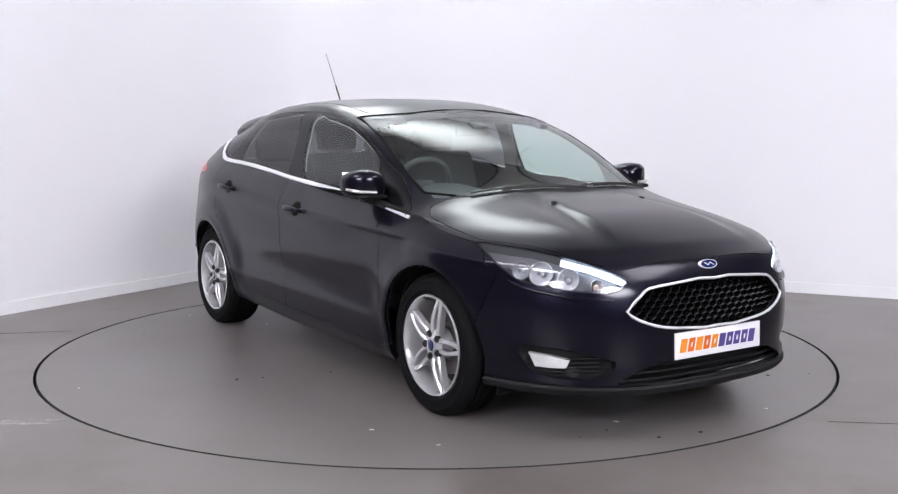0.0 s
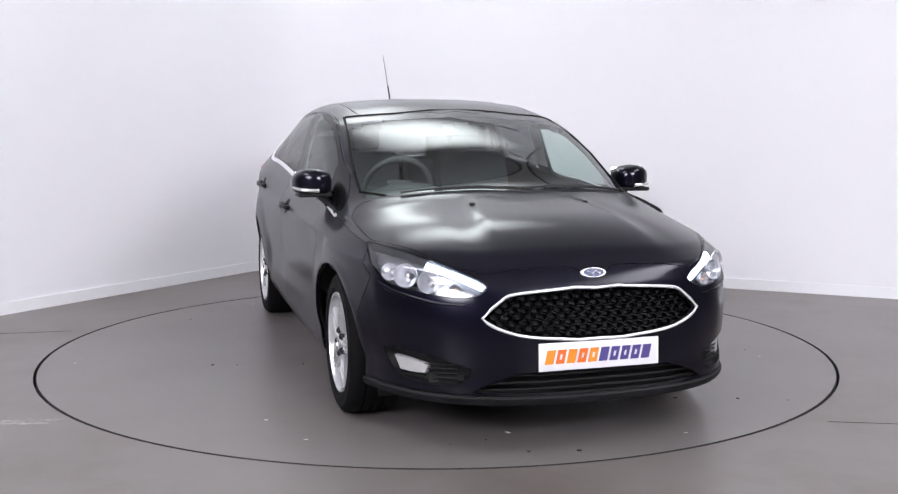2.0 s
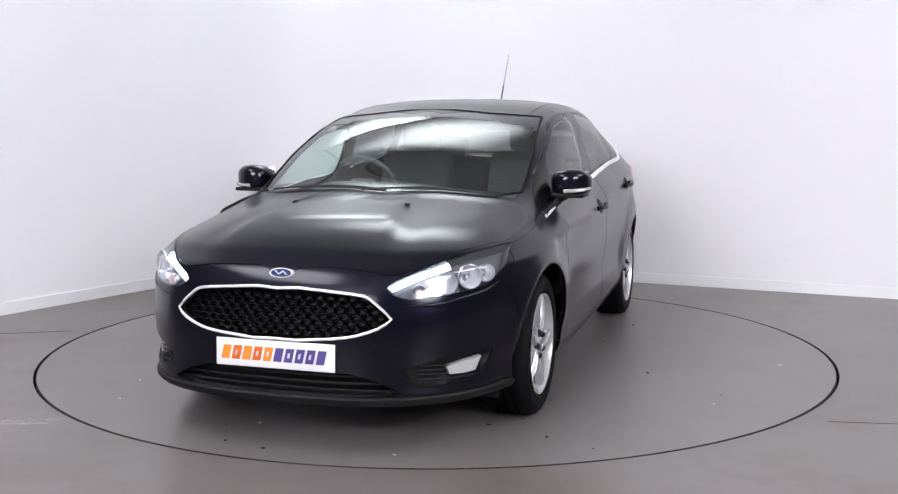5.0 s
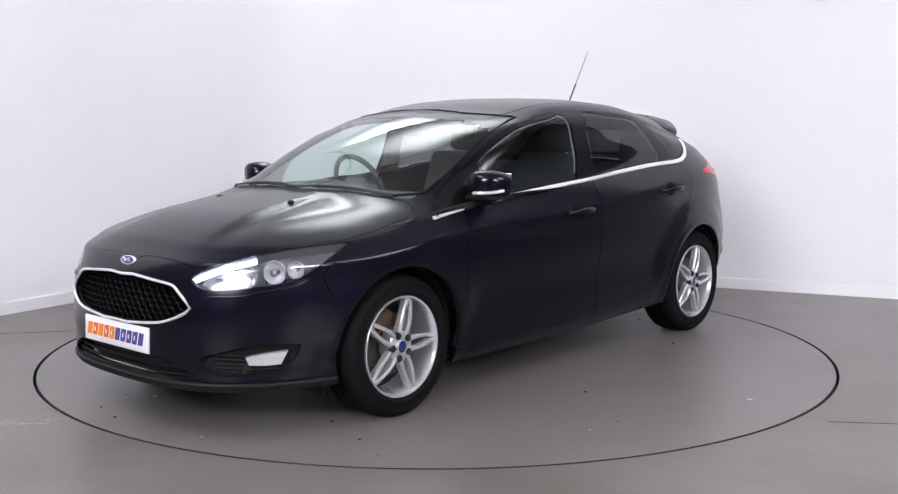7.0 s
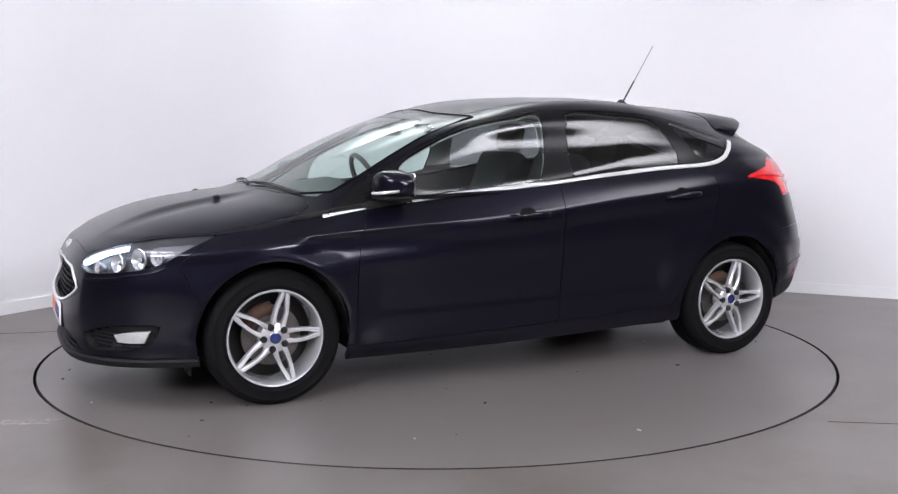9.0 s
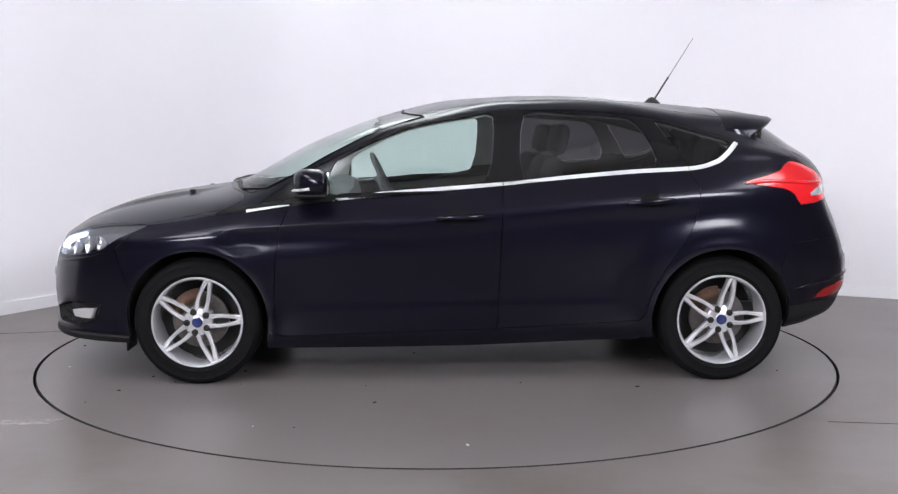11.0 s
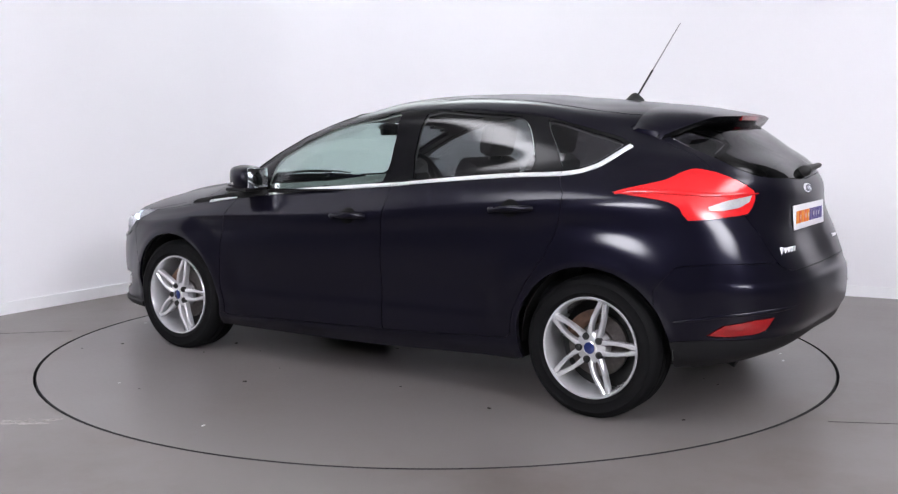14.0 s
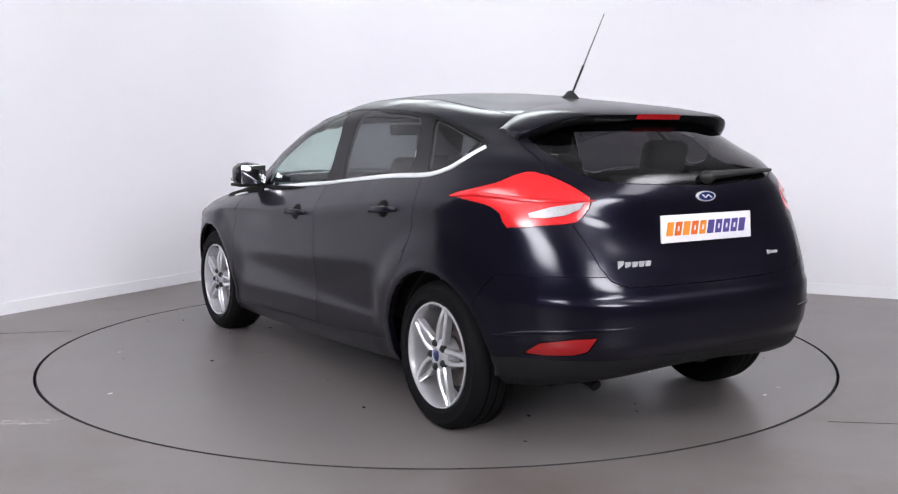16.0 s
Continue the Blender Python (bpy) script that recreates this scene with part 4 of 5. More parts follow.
def belt_trim():
    """Bright strip under the side windows, in pieces that break at the doors."""
    line = crom([(x, z, 0) for x, z in BELT], 8)
    cuts = {"wing": (2, 0.838), "front_door": (0.834, -0.209), "rear_door": (-0.213, -1.148), "quarter": (-1.152, -3)}
    for s in (1, -1):
        for key, (hi, lo) in cuts.items():
            pts = [(p.x, 2, p.y) for p in line if lo < p.x < hi]
            pts[0:0] = [] if hi > 1.5 else [(hi, 2, np.interp(-hi, [-p.x for p in line], [p.y for p in line]))]
            pts += [] if lo < -2 else [(lo, 2, np.interp(-lo, [-p.x for p in line], [p.y for p in line]))]
            holder = {"wing": PANEL["wing", s], "quarter": car}.get(key) or PANEL[key, s]
            part("belt_trim", sided(lambda: ribbon("y", pts, 0.025, 0.006, 2), s), M_CHROME, holder, "bright chrome window trim", sharp=25)


def door_handles():
    for s in (1, -1):
        for key, x, z, tilt in (("front_door", 0.005, 0.846, 2), ("rear_door", -0.945, 0.924, 4)):
            p, n = on("y", (x, 2, z))

            # flat patch, not hollowed: the cup's shade is its black colour
            def cup():
                c = [(x + 0.050 * math.cos(a) + 0.01, 2, z + 0.042 * math.sin(a)) for a in [2 * math.pi * k / 16 for k in range(16)]]
                return patch("y", c, 0.0015, 0.004, 1, sink=0.0)

            def grip():
                bm = bmesh.new()
                path = []
                for k in range(13):
                    f = k / 12
                    q, nn = on("y", (x - 0.110 + 0.225 * f, 2, z - 0.004 + (0.5 - f) * 0.225 * math.tan(radians(tilt))))
                    path.append(q + nn * (0.004 + 0.030 * math.sin(math.pi * f) ** 0.45))
                add_tube(bm, path, lambda f: 0.006 + 0.007 * math.sin(math.pi * min(1, f * 1.15 + 0.05)) ** 0.5 if f < 0.85 else 0.011, 10, 1.25)
                return bm

            part("door_handle", sided(grip, s), M_PAINT, PANEL[key, s], sharp=60)
            part("handle_cup", sided(cup, s), M_TRIM_AND_SHADE, PANEL[key, s], "flat black patch for the shaded cup behind the handle")


def mirrors():
    for s in (1, -1):
        def house():
            bm = bmesh.new()
            prev = None
            # sections from the inner end to the tip: (y, front x, rear x, bottom z, top z)
            for y, xf, xr, zb, zt in ((0.785, 0.760, 0.700, 0.985, 1.030), (0.800, 0.800, 0.672, 0.956, 1.062), (0.830, 0.826, 0.660, 0.947, 1.078), (0.880, 0.832, 0.658, 0.948, 1.086), (0.930, 0.815, 0.660, 0.955, 1.080), (0.965, 0.778, 0.664, 0.966, 1.062), (0.982, 0.730, 0.672, 0.985, 1.035)):
                cx, cz, hx, hz = (xf + xr) / 2, (zb + zt) / 2, (xf - xr) / 2, (zt - zb) / 2
                cur = []
                for k in range(24):
                    a = 2 * math.pi * k / 24
                    ca, sa = math.cos(a), math.sin(a)
                    e = 0.62
                    cur.append(bm.verts.new((cx + hx * math.copysign(abs(ca) ** e, ca), y, cz + hz * math.copysign(abs(sa) ** e, sa))))
                if prev:
                    for k in range(24):
                        bm.faces.new((prev[k], prev[(k + 1) % 24], cur[(k + 1) % 24], cur[k]))
                else:
                    bm.faces.new(cur)
                prev = cur
            bm.faces.new(prev[::-1])
            bmesh.ops.recalc_face_normals(bm, faces=bm.faces)
            return bm

        m = part("door_mirror", sided(house, s), M_PAINT, car, "body-coloured door mirror with a clear indicator", sharp=60)

        def lower():
            bm = bmesh.new()
            add_box(bm, (0.745, 0.880, 0.955), (0.150, 0.165, 0.020), bevel=0.008)
            return bm
        part("lower_shell", sided(lower, s), M_PLASTIC, m, "black plastic underside", sharp=60)

        def foot():
            bm = bmesh.new()
            add_tube(bm, crom([(0.72, 0.70, 0.950), (0.73, 0.765, 0.957), (0.74, 0.815, 0.975)], 4), lambda f: 0.024 - 0.004 * f, 12, 0.6)
            return bm
        part("foot", sided(foot, s), M_PLASTIC, m, "black plastic mirror foot", sharp=60)

        def glassy():
            bm = bmesh.new()
            add_box(bm, (0.656, 0.880, 1.017), (0.006, 0.150, 0.105), bevel=0.002)
            return bm
        part("mirror_glass", sided(glassy, s), M_MIRROR, m, "silvered mirror glass")

        def blinker():
            bm = bmesh.new()
            path = crom([(0.832, 0.865, 0.977), (0.826, 0.915, 0.979), (0.797, 0.955, 0.983), (0.745, 0.979, 0.990)], 5)
            add_tube(bm, path, lambda f: 0.0125 - 0.003 * f, 8, 0.8)
            return bm
        part("indicator", sided(blinker, s), M_LAMPWHITE, m, "clear white indicator lens")


# windscreen seal, and shade painted under the tailgate and behind the handles
M_TRIM_AND_SHADE = material("matt_black_trim_and_shade", (0.004, 0.004, 0.004), 0.7, spec=0.1)
M_LAMPWHITE = material("clear_white_lens", (0.62, 0.62, 0.62), 0.12, var=0.15, scale=150, coat=1.0, metal=0.4)


def grille():
    # honeycomb behind the opening
    bm = bmesh.new()
    heading, poly, _ = OUT["front_grille"]
    px, pz = 0.046, 0.030
    for row in range(-1, 9):
        for col in range(0, 12):
            y = col * px + (0.5 * px if row % 2 else 0)
            z = 0.455 + row * pz * 0.80
            if not (inside(poly, (max(y, 0.0), z))):
                continue
            for sy in ((1, -1) if y > 1e-6 else (1,)):
                cx = on("f", (3, y, z))[0].x
                ring_o, ring_i, ring_b = [], [], []
                for k in range(6):
                    a = radians(60 * k + 30)
                    oy, oz = 0.5 * px * math.cos(a) * 1.14, 0.5 * pz * math.sin(a) * 1.08
                    xx = cx - 0.030
                    ring_o.append(bm.verts.new((xx, sy * (y + oy), z + oz)))
                    ring_i.append(bm.verts.new((xx + 0.004, sy * (y + oy * 0.80), z + oz * 0.74)))
                    ring_b.append(bm.verts.new((xx - 0.022, sy * (y + oy * 0.74), z + oz * 0.66)))
                for k in range(6):
                    j = (k + 1) % 6
                    bm.faces.new((ring_o[k], ring_o[j], ring_i[j], ring_i[k]))
                    bm.faces.new((ring_i[k], ring_i[j], ring_b[j], ring_b[k]))
                bm.faces.new(ring_b)
    bmesh.ops.recalc_face_normals(bm, faces=bm.faces)
    comb = bm
    # bright surround
    P = [p for p in poly if p[0] >= -0.001]
    top = sorted([p for p in P if p[1] >= 0.552], key=lambda p: p[0])
    bot = sorted([p for p in P if p[1] < 0.552], key=lambda p: p[0])
    loop = [(0.0, 0.6555)] + [p for p in top if p[0] > 0.01] + [p for p in bot[::-1] if p[0] > 0.01] + [(0.0, 0.4615)]
    bm = bmesh.new()
    half = [on("f", (3, y, z), 0.004)[0] for y, z in loop]
    full = half + [Vector((p.x, -p.y, p.z)) for p in half[::-1][1:-1]]
    add_tube(bm, full + [full[0]], 0.0062, 8, 1.0, cap=False)
    h = part("front_grille", bm, M_CHROME, car, "hexagonal grille with a bright chrome surround", sharp=50)
    part("honeycomb_mesh", comb, M_GLOSSBLACK, h, "black honeycomb mesh", sharp=20)
    # lower intake: slats in front of a dark sheet
    # the sheet stands in for the shade behind all front openings
    bm = bmesh.new()
    prev = None
    for y in np.linspace(-0.74, 0.74, 33):
        cur = []
        for z in np.linspace(0.225, 0.665, 6):
            x = on("f", (3, abs(y), z))[0].x
            cur.append(bm.verts.new((x - 0.075, y, z)))
        if prev:
            for k in range(5):
                bm.faces.new((prev[k], cur[k], cur[k + 1], prev[k + 1]))
        prev = cur
    bmesh.ops.recalc_face_normals(bm, faces=bm.faces)
    bmesh.ops.solidify(bm, geom=bm.faces[:], thickness=0.01)
    low = part("lower_intake", bm, M_DARK, car, "dark sheet standing in for the shade behind the front openings")
    bm = bmesh.new()
    prev = None
    for y in np.linspace(-0.80, 0.80, 57):
        a = abs(y)
        p, n = on("f", (3, a, 0.236)) if a < 0.60 else on("fc", (2.0 - (a - 0.60) * 1.75, a, 0.236))
        p.y = p.y if y >= 0 else -p.y
        o = Vector((n.x, math.copysign(n.y, y), 0)).normalized()
        drop = 0.008 * (1 - min(1.0, a / 0.55))
        cur = [bm.verts.new(p + o * d + Vector((0, 0, h - drop))) for d, h in ((-0.03, 0.012), (0.010, 0.006), (0.017, -0.002), (0.015, -0.016), (0.004, -0.030), (-0.03, -0.030))]
        if prev:
            for k in range(6):
                bm.faces.new((prev[k], prev[(k + 1) % 6], cur[(k + 1) % 6], cur[k]))
        else:
            bm.faces.new(cur)
        prev = cur
    bm.faces.new(prev[::-1])
    bmesh.ops.recalc_face_normals(bm, faces=bm.faces)
    part("splitter", bm, M_PLASTIC, PANEL["front_bumper"], "black plastic splitter under the bumper", sharp=40)
    for k, z in enumerate((0.262, 0.290, 0.318)):
        bm = bmesh.new()
        path = [on("f", (3, y, z))[0] + Vector((-0.030, 0, 0)) for y in np.linspace(0, 0.47 - 0.03 * k, 12)]
        path = [Vector((p.x, -p.y, p.z)) for p in path[::-1][:-1]] + path
        add_tube(bm, path, 0.0075, 8, 0.7)
        part("slat", bm, M_PLASTIC, low, "black intake slat")


def slanted_marks(parent, at, width, height):
    """The two-colour dealer mark on a plate, as plain slanted blocks. at: function of (across, up) in metres to a place and normal."""
    n = 10
    step = width / n
    for k in range(n):
        bm = bmesh.new()
        w = step * 0.76
        x0 = -width / 2 + k * step - height * 0.1
        sh = height * 0.22
        quad = [(x0, -height / 2), (x0 + w, -height / 2), (x0 + w + sh, height / 2), (x0 + sh, height / 2)]
        vs = [bm.verts.new(at(*q, 0.0022)) for q in quad] + [bm.verts.new(at(*q, 0.0)) for q in quad]
        bm.faces.new(vs[:4])
        for i in range(4):
            bm.faces.new((vs[i], vs[4 + i], vs[4 + (i + 1) % 4], vs[(i + 1) % 4]))
        # the open middle of each block
        bmesh.ops.recalc_face_normals(bm, faces=bm.faces)
        part("print_block", bm, (M_ORANGE, M_ORANGE2)[k % 2] if k < 5 else M_PURPLE, parent, "slanted orange block" if k < 5 else "slanted purple block", sharp=20)
        if k in (1, 3, 4, 6, 7, 8):
            bm = bmesh.new()
            f0, f1 = 0.34, 0.62
            quad = [(x0 + w * f0 + sh * 0.32, -height * 0.18), (x0 + w * f1 + sh * 0.32, -height * 0.18), (x0 + w * f1 + sh * 0.68, height * 0.18), (x0 + w * f0 + sh * 0.68, height * 0.18)]
            bm.faces.new([bm.verts.new(at(*q, 0.0030)) for q in quad])
            bmesh.ops.solidify(bm, geom=bm.faces[:], thickness=0.0006)
            part("print_gap", bm, M_PLATE, parent)


def plates():
    for name, x, z, lean, face in (("front_number_plate", 2.215, 0.396, 2.0, 1), ("rear_number_plate", -2.026, 0.884, 4.0, -1)):
        p = part(name, box((0, 0, 0), (0.008, 0.52, 0.111), bevel=0.003), M_PLATE, car, "white plate with slanted orange and purple blocks")
        p.matrix_basis = pose(x, 0, z, 0, -lean if face > 0 else 0, 0) if face > 0 else pose(x, 0, z, 0, lean, 0)

        def at(u, v, h):
            return Vector((face * (0.004 + h), face * u, v))
        slanted_marks(p, at, 0.462, 0.055)
        if face > 0:
            part("plate_holder", box((-0.022, 0, -0.002), (0.034, 0.528, 0.118), bevel=0.004), M_PLASTIC, p, "black plate backing")


def oval_badge(parent, x, z, lean, face, ry=0.058, rz=0.0225):
    """A blue oval badge with a bright rim."""
    def dome(r0, r1, d0, d1, rings=4):
        bm = bmesh.new()
        loops = []
        for k in range(rings + 1):
            f = k / rings
            s = r0 + (r1 - r0) * f
            loops.append([bm.verts.new((face * (d0 + (d1 - d0) * f), s * ry * math.cos(a), s * rz * math.sin(a))) for a in [2 * math.pi * i / 40 for i in range(40)]])
        for A, B in zip(loops, loops[1:]):
            for i in range(40):
                bm.faces.new((A[i], A[(i + 1) % 40], B[(i + 1) % 40], B[i]))
        bm.faces.new(loops[-1])
        bmesh.ops.recalc_face_normals(bm, faces=bm.faces)
        return bm
    b = part("oval_badge", dome(1.0, 0.90, -0.006, 0.004), M_BADGESILVER, parent, "oval badge with a bright rim", sharp=50)
    b.matrix_basis = pose(x, 0, z, 0, lean, 0)
    part("enamel", dome(0.80, 0.76, 0.002, 0.0052), M_BADGE, b, "dark blue enamel oval")
    bm = tube([(face * 0.0062, face * y, 0.0055 * math.sin(y * 190)) for y in np.linspace(-0.028, 0.028, 22)], 0.0024, 6)
    part("script_bar", bm, M_BADGESILVER, b, "pale wavy bar")


def headlamps():
    """Lamp units behind clear lenses."""
    for s in (1, -1):
        h = part("headlamp", panel_bmesh(SHELL, ["headlamp"], False, s), M_LENS, car, "clear headlamp with chrome reflectors and a lit white strip", sharp=50)

        def bowl():
            bm = panel_bmesh(SHELL, ["headlamp"], False, 1, gap=0.001, depth=0.0)
            bm.normal_update()
            edge = {v for e in bm.edges if len(e.link_faces) == 1 for v in e.verts}
            for v in bm.verts:
                v.co -= outward(v.co) * (0.010 if v in edge else 0.050)
            return bm
        part("bezel", sided(bowl, s), M_BEZEL, h, "grey lamp bezel")

        def dish(p, r):
            c, n = on("fc", p, -0.012)
            ax = (n + Vector((1.2, 0.2, 0))).normalized()
            rot = ax.to_track_quat("Y", "Z").to_matrix().to_4x4()
            bm = bmesh.new()
            add_lathe(bm, [(0.010, -0.040), (0.55 * r, -0.034), (0.85 * r, -0.018), (r, 0.0), (r * 1.06, -0.003)], 24)
            bmesh.ops.transform(bm, matrix=Matrix.Translation(c) @ rot, verts=bm.verts)
            return bm

        def bulb(p, r):
            c, n = on("fc", p, -0.030)
            bm = bmesh.new()
            bmesh.ops.create_uvsphere(bm, u_segments=12, v_segments=8, radius=r, matrix=Matrix.Translation(c))
            return bm
        for p, r in (((1.835, 0.765, 0.706), 0.036), ((1.905, 0.715, 0.698), 0.048), ((1.995, 0.645, 0.680), 0.044)):
            part("reflector_bowl", sided(lambda: dish(p, r), s), M_REFLECT, h, "chrome reflector bowl", sharp=60)
            part("bulb", sided(lambda: bulb(p, 0.010), s), M_LAMPWHITE, h)
        part("indicator_bowl", sided(lambda: dish((2.07, 0.555, 0.656), 0.026), s), M_REFLECT, h, "small indicator reflector", sharp=60)
        part("indicator_bulb", sided(lambda: bulb((2.07, 0.555, 0.656), 0.012), s), M_AMBER, h, "pale amber bulb")

        def strip():
            bm = bmesh.new()
            prev = None
            for a, b in zip(crom([(1.93, 0.62, 0.752), (2.03, 0.550, 0.724), (2.085, 0.475, 0.690), (2.115, 0.442, 0.668)], 6), crom([(1.93, 0.625, 0.738), (2.03, 0.555, 0.704), (2.085, 0.485, 0.672), (2.112, 0.455, 0.656)], 6)):
                pa, pb = on("fc", a, -0.004)[0], on("fc", b, -0.012)[0]
                cur = [bm.verts.new(pa), bm.verts.new(pb), bm.verts.new(pb + Vector((-0.02, -0.01, 0))), bm.verts.new(pa + Vector((-0.02, -0.01, 0)))]
                if prev:
                    for k in range(4):
                        bm.faces.new((prev[k], prev[(k + 1) % 4], cur[(k + 1) % 4], cur[k]))
                else:
                    bm.faces.new(cur)
                prev = cur
            bm.faces.new(prev[::-1])
            bmesh.ops.recalc_face_normals(bm, faces=bm.faces)
            return bm
        low = [(2.112, 0.500, 0.600), (2.04, 0.625, 0.604), (1.955, 0.706, 0.620), (1.86, 0.768, 0.638), (1.79, 0.795, 0.664)]
        part("body_crease", sided(lambda: ribbon("fc", low, 0.014, 0.007, 4, True), s), M_PAINT, PANEL["front_bumper"], sharp=70)
        part("running_light", sided(strip, s), M_DRL, h, "lit white daytime running strip", sharp=40)


def fog_lamps():
    for s in (1, -1):
        def pod():
            bm = panel_bmesh(SHELL, ["fog_recess"], False, 1, gap=0.0, depth=0.0)
            edge = {v for e in bm.edges if len(e.link_faces) == 1 for v in e.verts}
            for v in bm.verts:
                v.co -= outward(v.co) * (0.004 if v in edge else 0.030)
            return bm
        f = part("fog_lamp", sided(pod, s), M_PLASTIC, car, "fog lamp in a black finned surround")
        q = [(1.875, 0.76, 0.370), (1.95, 0.71, 0.364), (2.022, 0.655, 0.350), (2.005, 0.66, 0.317), (1.945, 0.70, 0.314), (1.895, 0.738, 0.316)]
        part("lamp_lens", sided(lambda: patch("fc", q, -0.008, 0.02, 2), s), M_LAMPWHITE, f, "bright faceted fog lamp", sharp=50)
        for k in range(4):
            z0 = 0.300 + 0.017 * k
            part("fin", sided(lambda: tube([on("fc", p, -0.012)[0] for p in ((1.90, 0.735, z0), (2.0, 0.66, z0), (2.09, 0.55, z0 + 0.008))], 0.0035, 6), s), M_PLASTIC, f)


def tail_details():
    for s in (1, -1):
        t = PANEL["tail_lamp", s]
        q = [(-1.80, 0.75, 0.955), (-1.858, 0.686, 0.98), (-1.93, 0.570, 1.000), (-1.926, 0.592, 0.972), (-1.900, 0.642, 0.950), (-1.849, 0.707, 0.938), (-1.805, 0.747, 0.940)]
        part("reversing_lens", sided(lambda: patch("rc", q, 0.004, 0.008, 3), s), M_LAMPWHITE, t, "clear white reversing lens", sharp=50)
        c = [(-1.40, 0.84, 1.006), (-1.52, 0.82, 1.020), (-1.65, 0.79, 1.016), (-1.80, 0.70, 1.005), (-1.93, 0.52, 1.006)]
        part("lens_crease", sided(lambda: ribbon("rc", c, 0.020, 0.006, 4, True), s), M_REDLENS, t, sharp=60)
    # spoiler over the rear window
    bm = bmesh.new()
    prev = None
    for y in np.linspace(-0.60, 0.60, 41):
        a = abs(y)
        e = max(0.0, (a - 0.38) / 0.22)
        xs, xt = -1.405 + 0.02 * a, -1.742 + 0.22 * a * a + 0.12 * e ** 2.2
        zt = 1.352 - 0.035 * a * a - 0.072 * e ** 2
        front = on("z", (xs, a, 0))[0] + Vector((0, 0, 0.004))
        mid_x = (xs + xt) / 2
        sec = [front, Vector((mid_x + 0.05, a, (front.z + zt) / 2 + 0.012)), Vector((xt + 0.02, a, zt + 0.001)), Vector((xt, a, zt - 0.010)), Vector((xt + 0.012, a, zt - 0.028)),
               Vector((xt + 0.10, a, zt - 0.062 - 0.03 * e)), Vector((min(xt + 0.17, -1.50), a, zt - 0.080 - 0.045 * e)), Vector((xs, a, front.z - 0.03))]
        cur = [bm.verts.new((p.x, math.copysign(p.y, y), p.z)) for p in sec]
        if prev:
            for k in range(8):
                bm.faces.new((prev[k], prev[(k + 1) % 8], cur[(k + 1) % 8], cur[k]))
        else:
            bm.faces.new(cur)
        prev = cur
    bm.faces.new(prev[::-1])
    bmesh.ops.recalc_face_normals(bm, faces=bm.faces)
    bm.normal_update()
    for f in bm.faces:
        c = f.calc_center_median()
        f.material_index = 1 if f.normal.z < -0.15 and c.x < -1.5 else 0
    sp = part("spoiler", bm, [M_PAINT, M_GLOSSBLACK], car, "body-coloured roof spoiler with black underside", sharp=40)
    bm = bmesh.new()
    prev = None
    for y in np.linspace(-0.125, 0.125, 13):
        xt, zt = -1.742 + 0.22 * y * y, 1.352 - 0.035 * y * y
        cur = [bm.verts.new(p) for p in ((xt - 0.003, y, zt - 0.008), (xt + 0.006, y, zt - 0.030), (xt + 0.03, y, zt - 0.03), (xt + 0.03, y, zt - 0.008))]
        if prev:
            for k in range(4):
                bm.faces.new((prev[k], prev[(k + 1) % 4], cur[(k + 1) % 4], cur[k]))
        else:
            bm.faces.new(cur)
        prev = cur
    bm.faces.new(prev[::-1])
    bmesh.ops.recalc_face_normals(bm, faces=bm.faces)
    part("high_brake_light", bm, M_REDDARK, sp, "red high-level brake light", sharp=40)
    # rear wiper
    c, n = on("r", (-3, 0.03, 1.078), 0.012)
    c.y = -0.03
    bm = bmesh.new()
    bmesh.ops.create_uvsphere(bm, u_segments=16, v_segments=10, radius=0.034, matrix=Matrix.Translation(c) @ Matrix.Diagonal((1, 1, 0.8, 1)))
    knob = bm
    pth = [on("r", (-3, abs(y), 1.078 + 0.012 * math.sin(4 * abs(y))), 0.022)[0] for y in np.linspace(0.03, 0.47, 9)]
    pth = [Vector((p.x, -p.y, p.z)) for p in pth]
    w = part("rear_wiper", tube(pth, lambda f: 0.026 - 0.016 * f, 10, 0.75), M_WIPER, car, "matt black rear wiper")
    part("pivot_cover", knob, M_WIPER, w)
    # badge letters stand as plain bright shapes
    for y0, y1, z0, h in ((0.500, 0.340, 0.760, 0.030), (-0.335, -0.40, 0.760, 0.016)):
        cnt = 5 if h > 0.02 else 4
        bm = bmesh.new()
        for k in range(cnt):
            y = y0 + (y1 - y0) * k / cnt
            wd = (y1 - y0) / cnt * 0.78
            p0 = on("r", (-3, abs(y), z0), 0.003)[0]
            hh = h * (1.0 if k == 0 else 0.66)
            qs = [(y, z0 - hh * 0.5), (y + wd, z0 - hh * 0.5), (y + wd - h * 0.15, z0 + hh * 0.5), (y - h * 0.15, z0 + hh * 0.5)]
            f = bm.faces.new([bm.verts.new((p0.x - 0.003, yy, zz)) for yy, zz in qs])
            r = bmesh.ops.extrude_face_region(bm, geom=[f])
            for v in [v for v in r["geom"] if isinstance(v, bmesh.types.BMVert)]:
                v.co.x += 0.012
        bmesh.ops.recalc_face_normals(bm, faces=bm.faces)
        part("rear_badge", bm, M_BADGESILVER, PANEL["tailgate"], "bright badge bars", sharp=20)
    # black strip that paints in the shadow gap under the tailgate
    bm = bmesh.new()
    prev = None
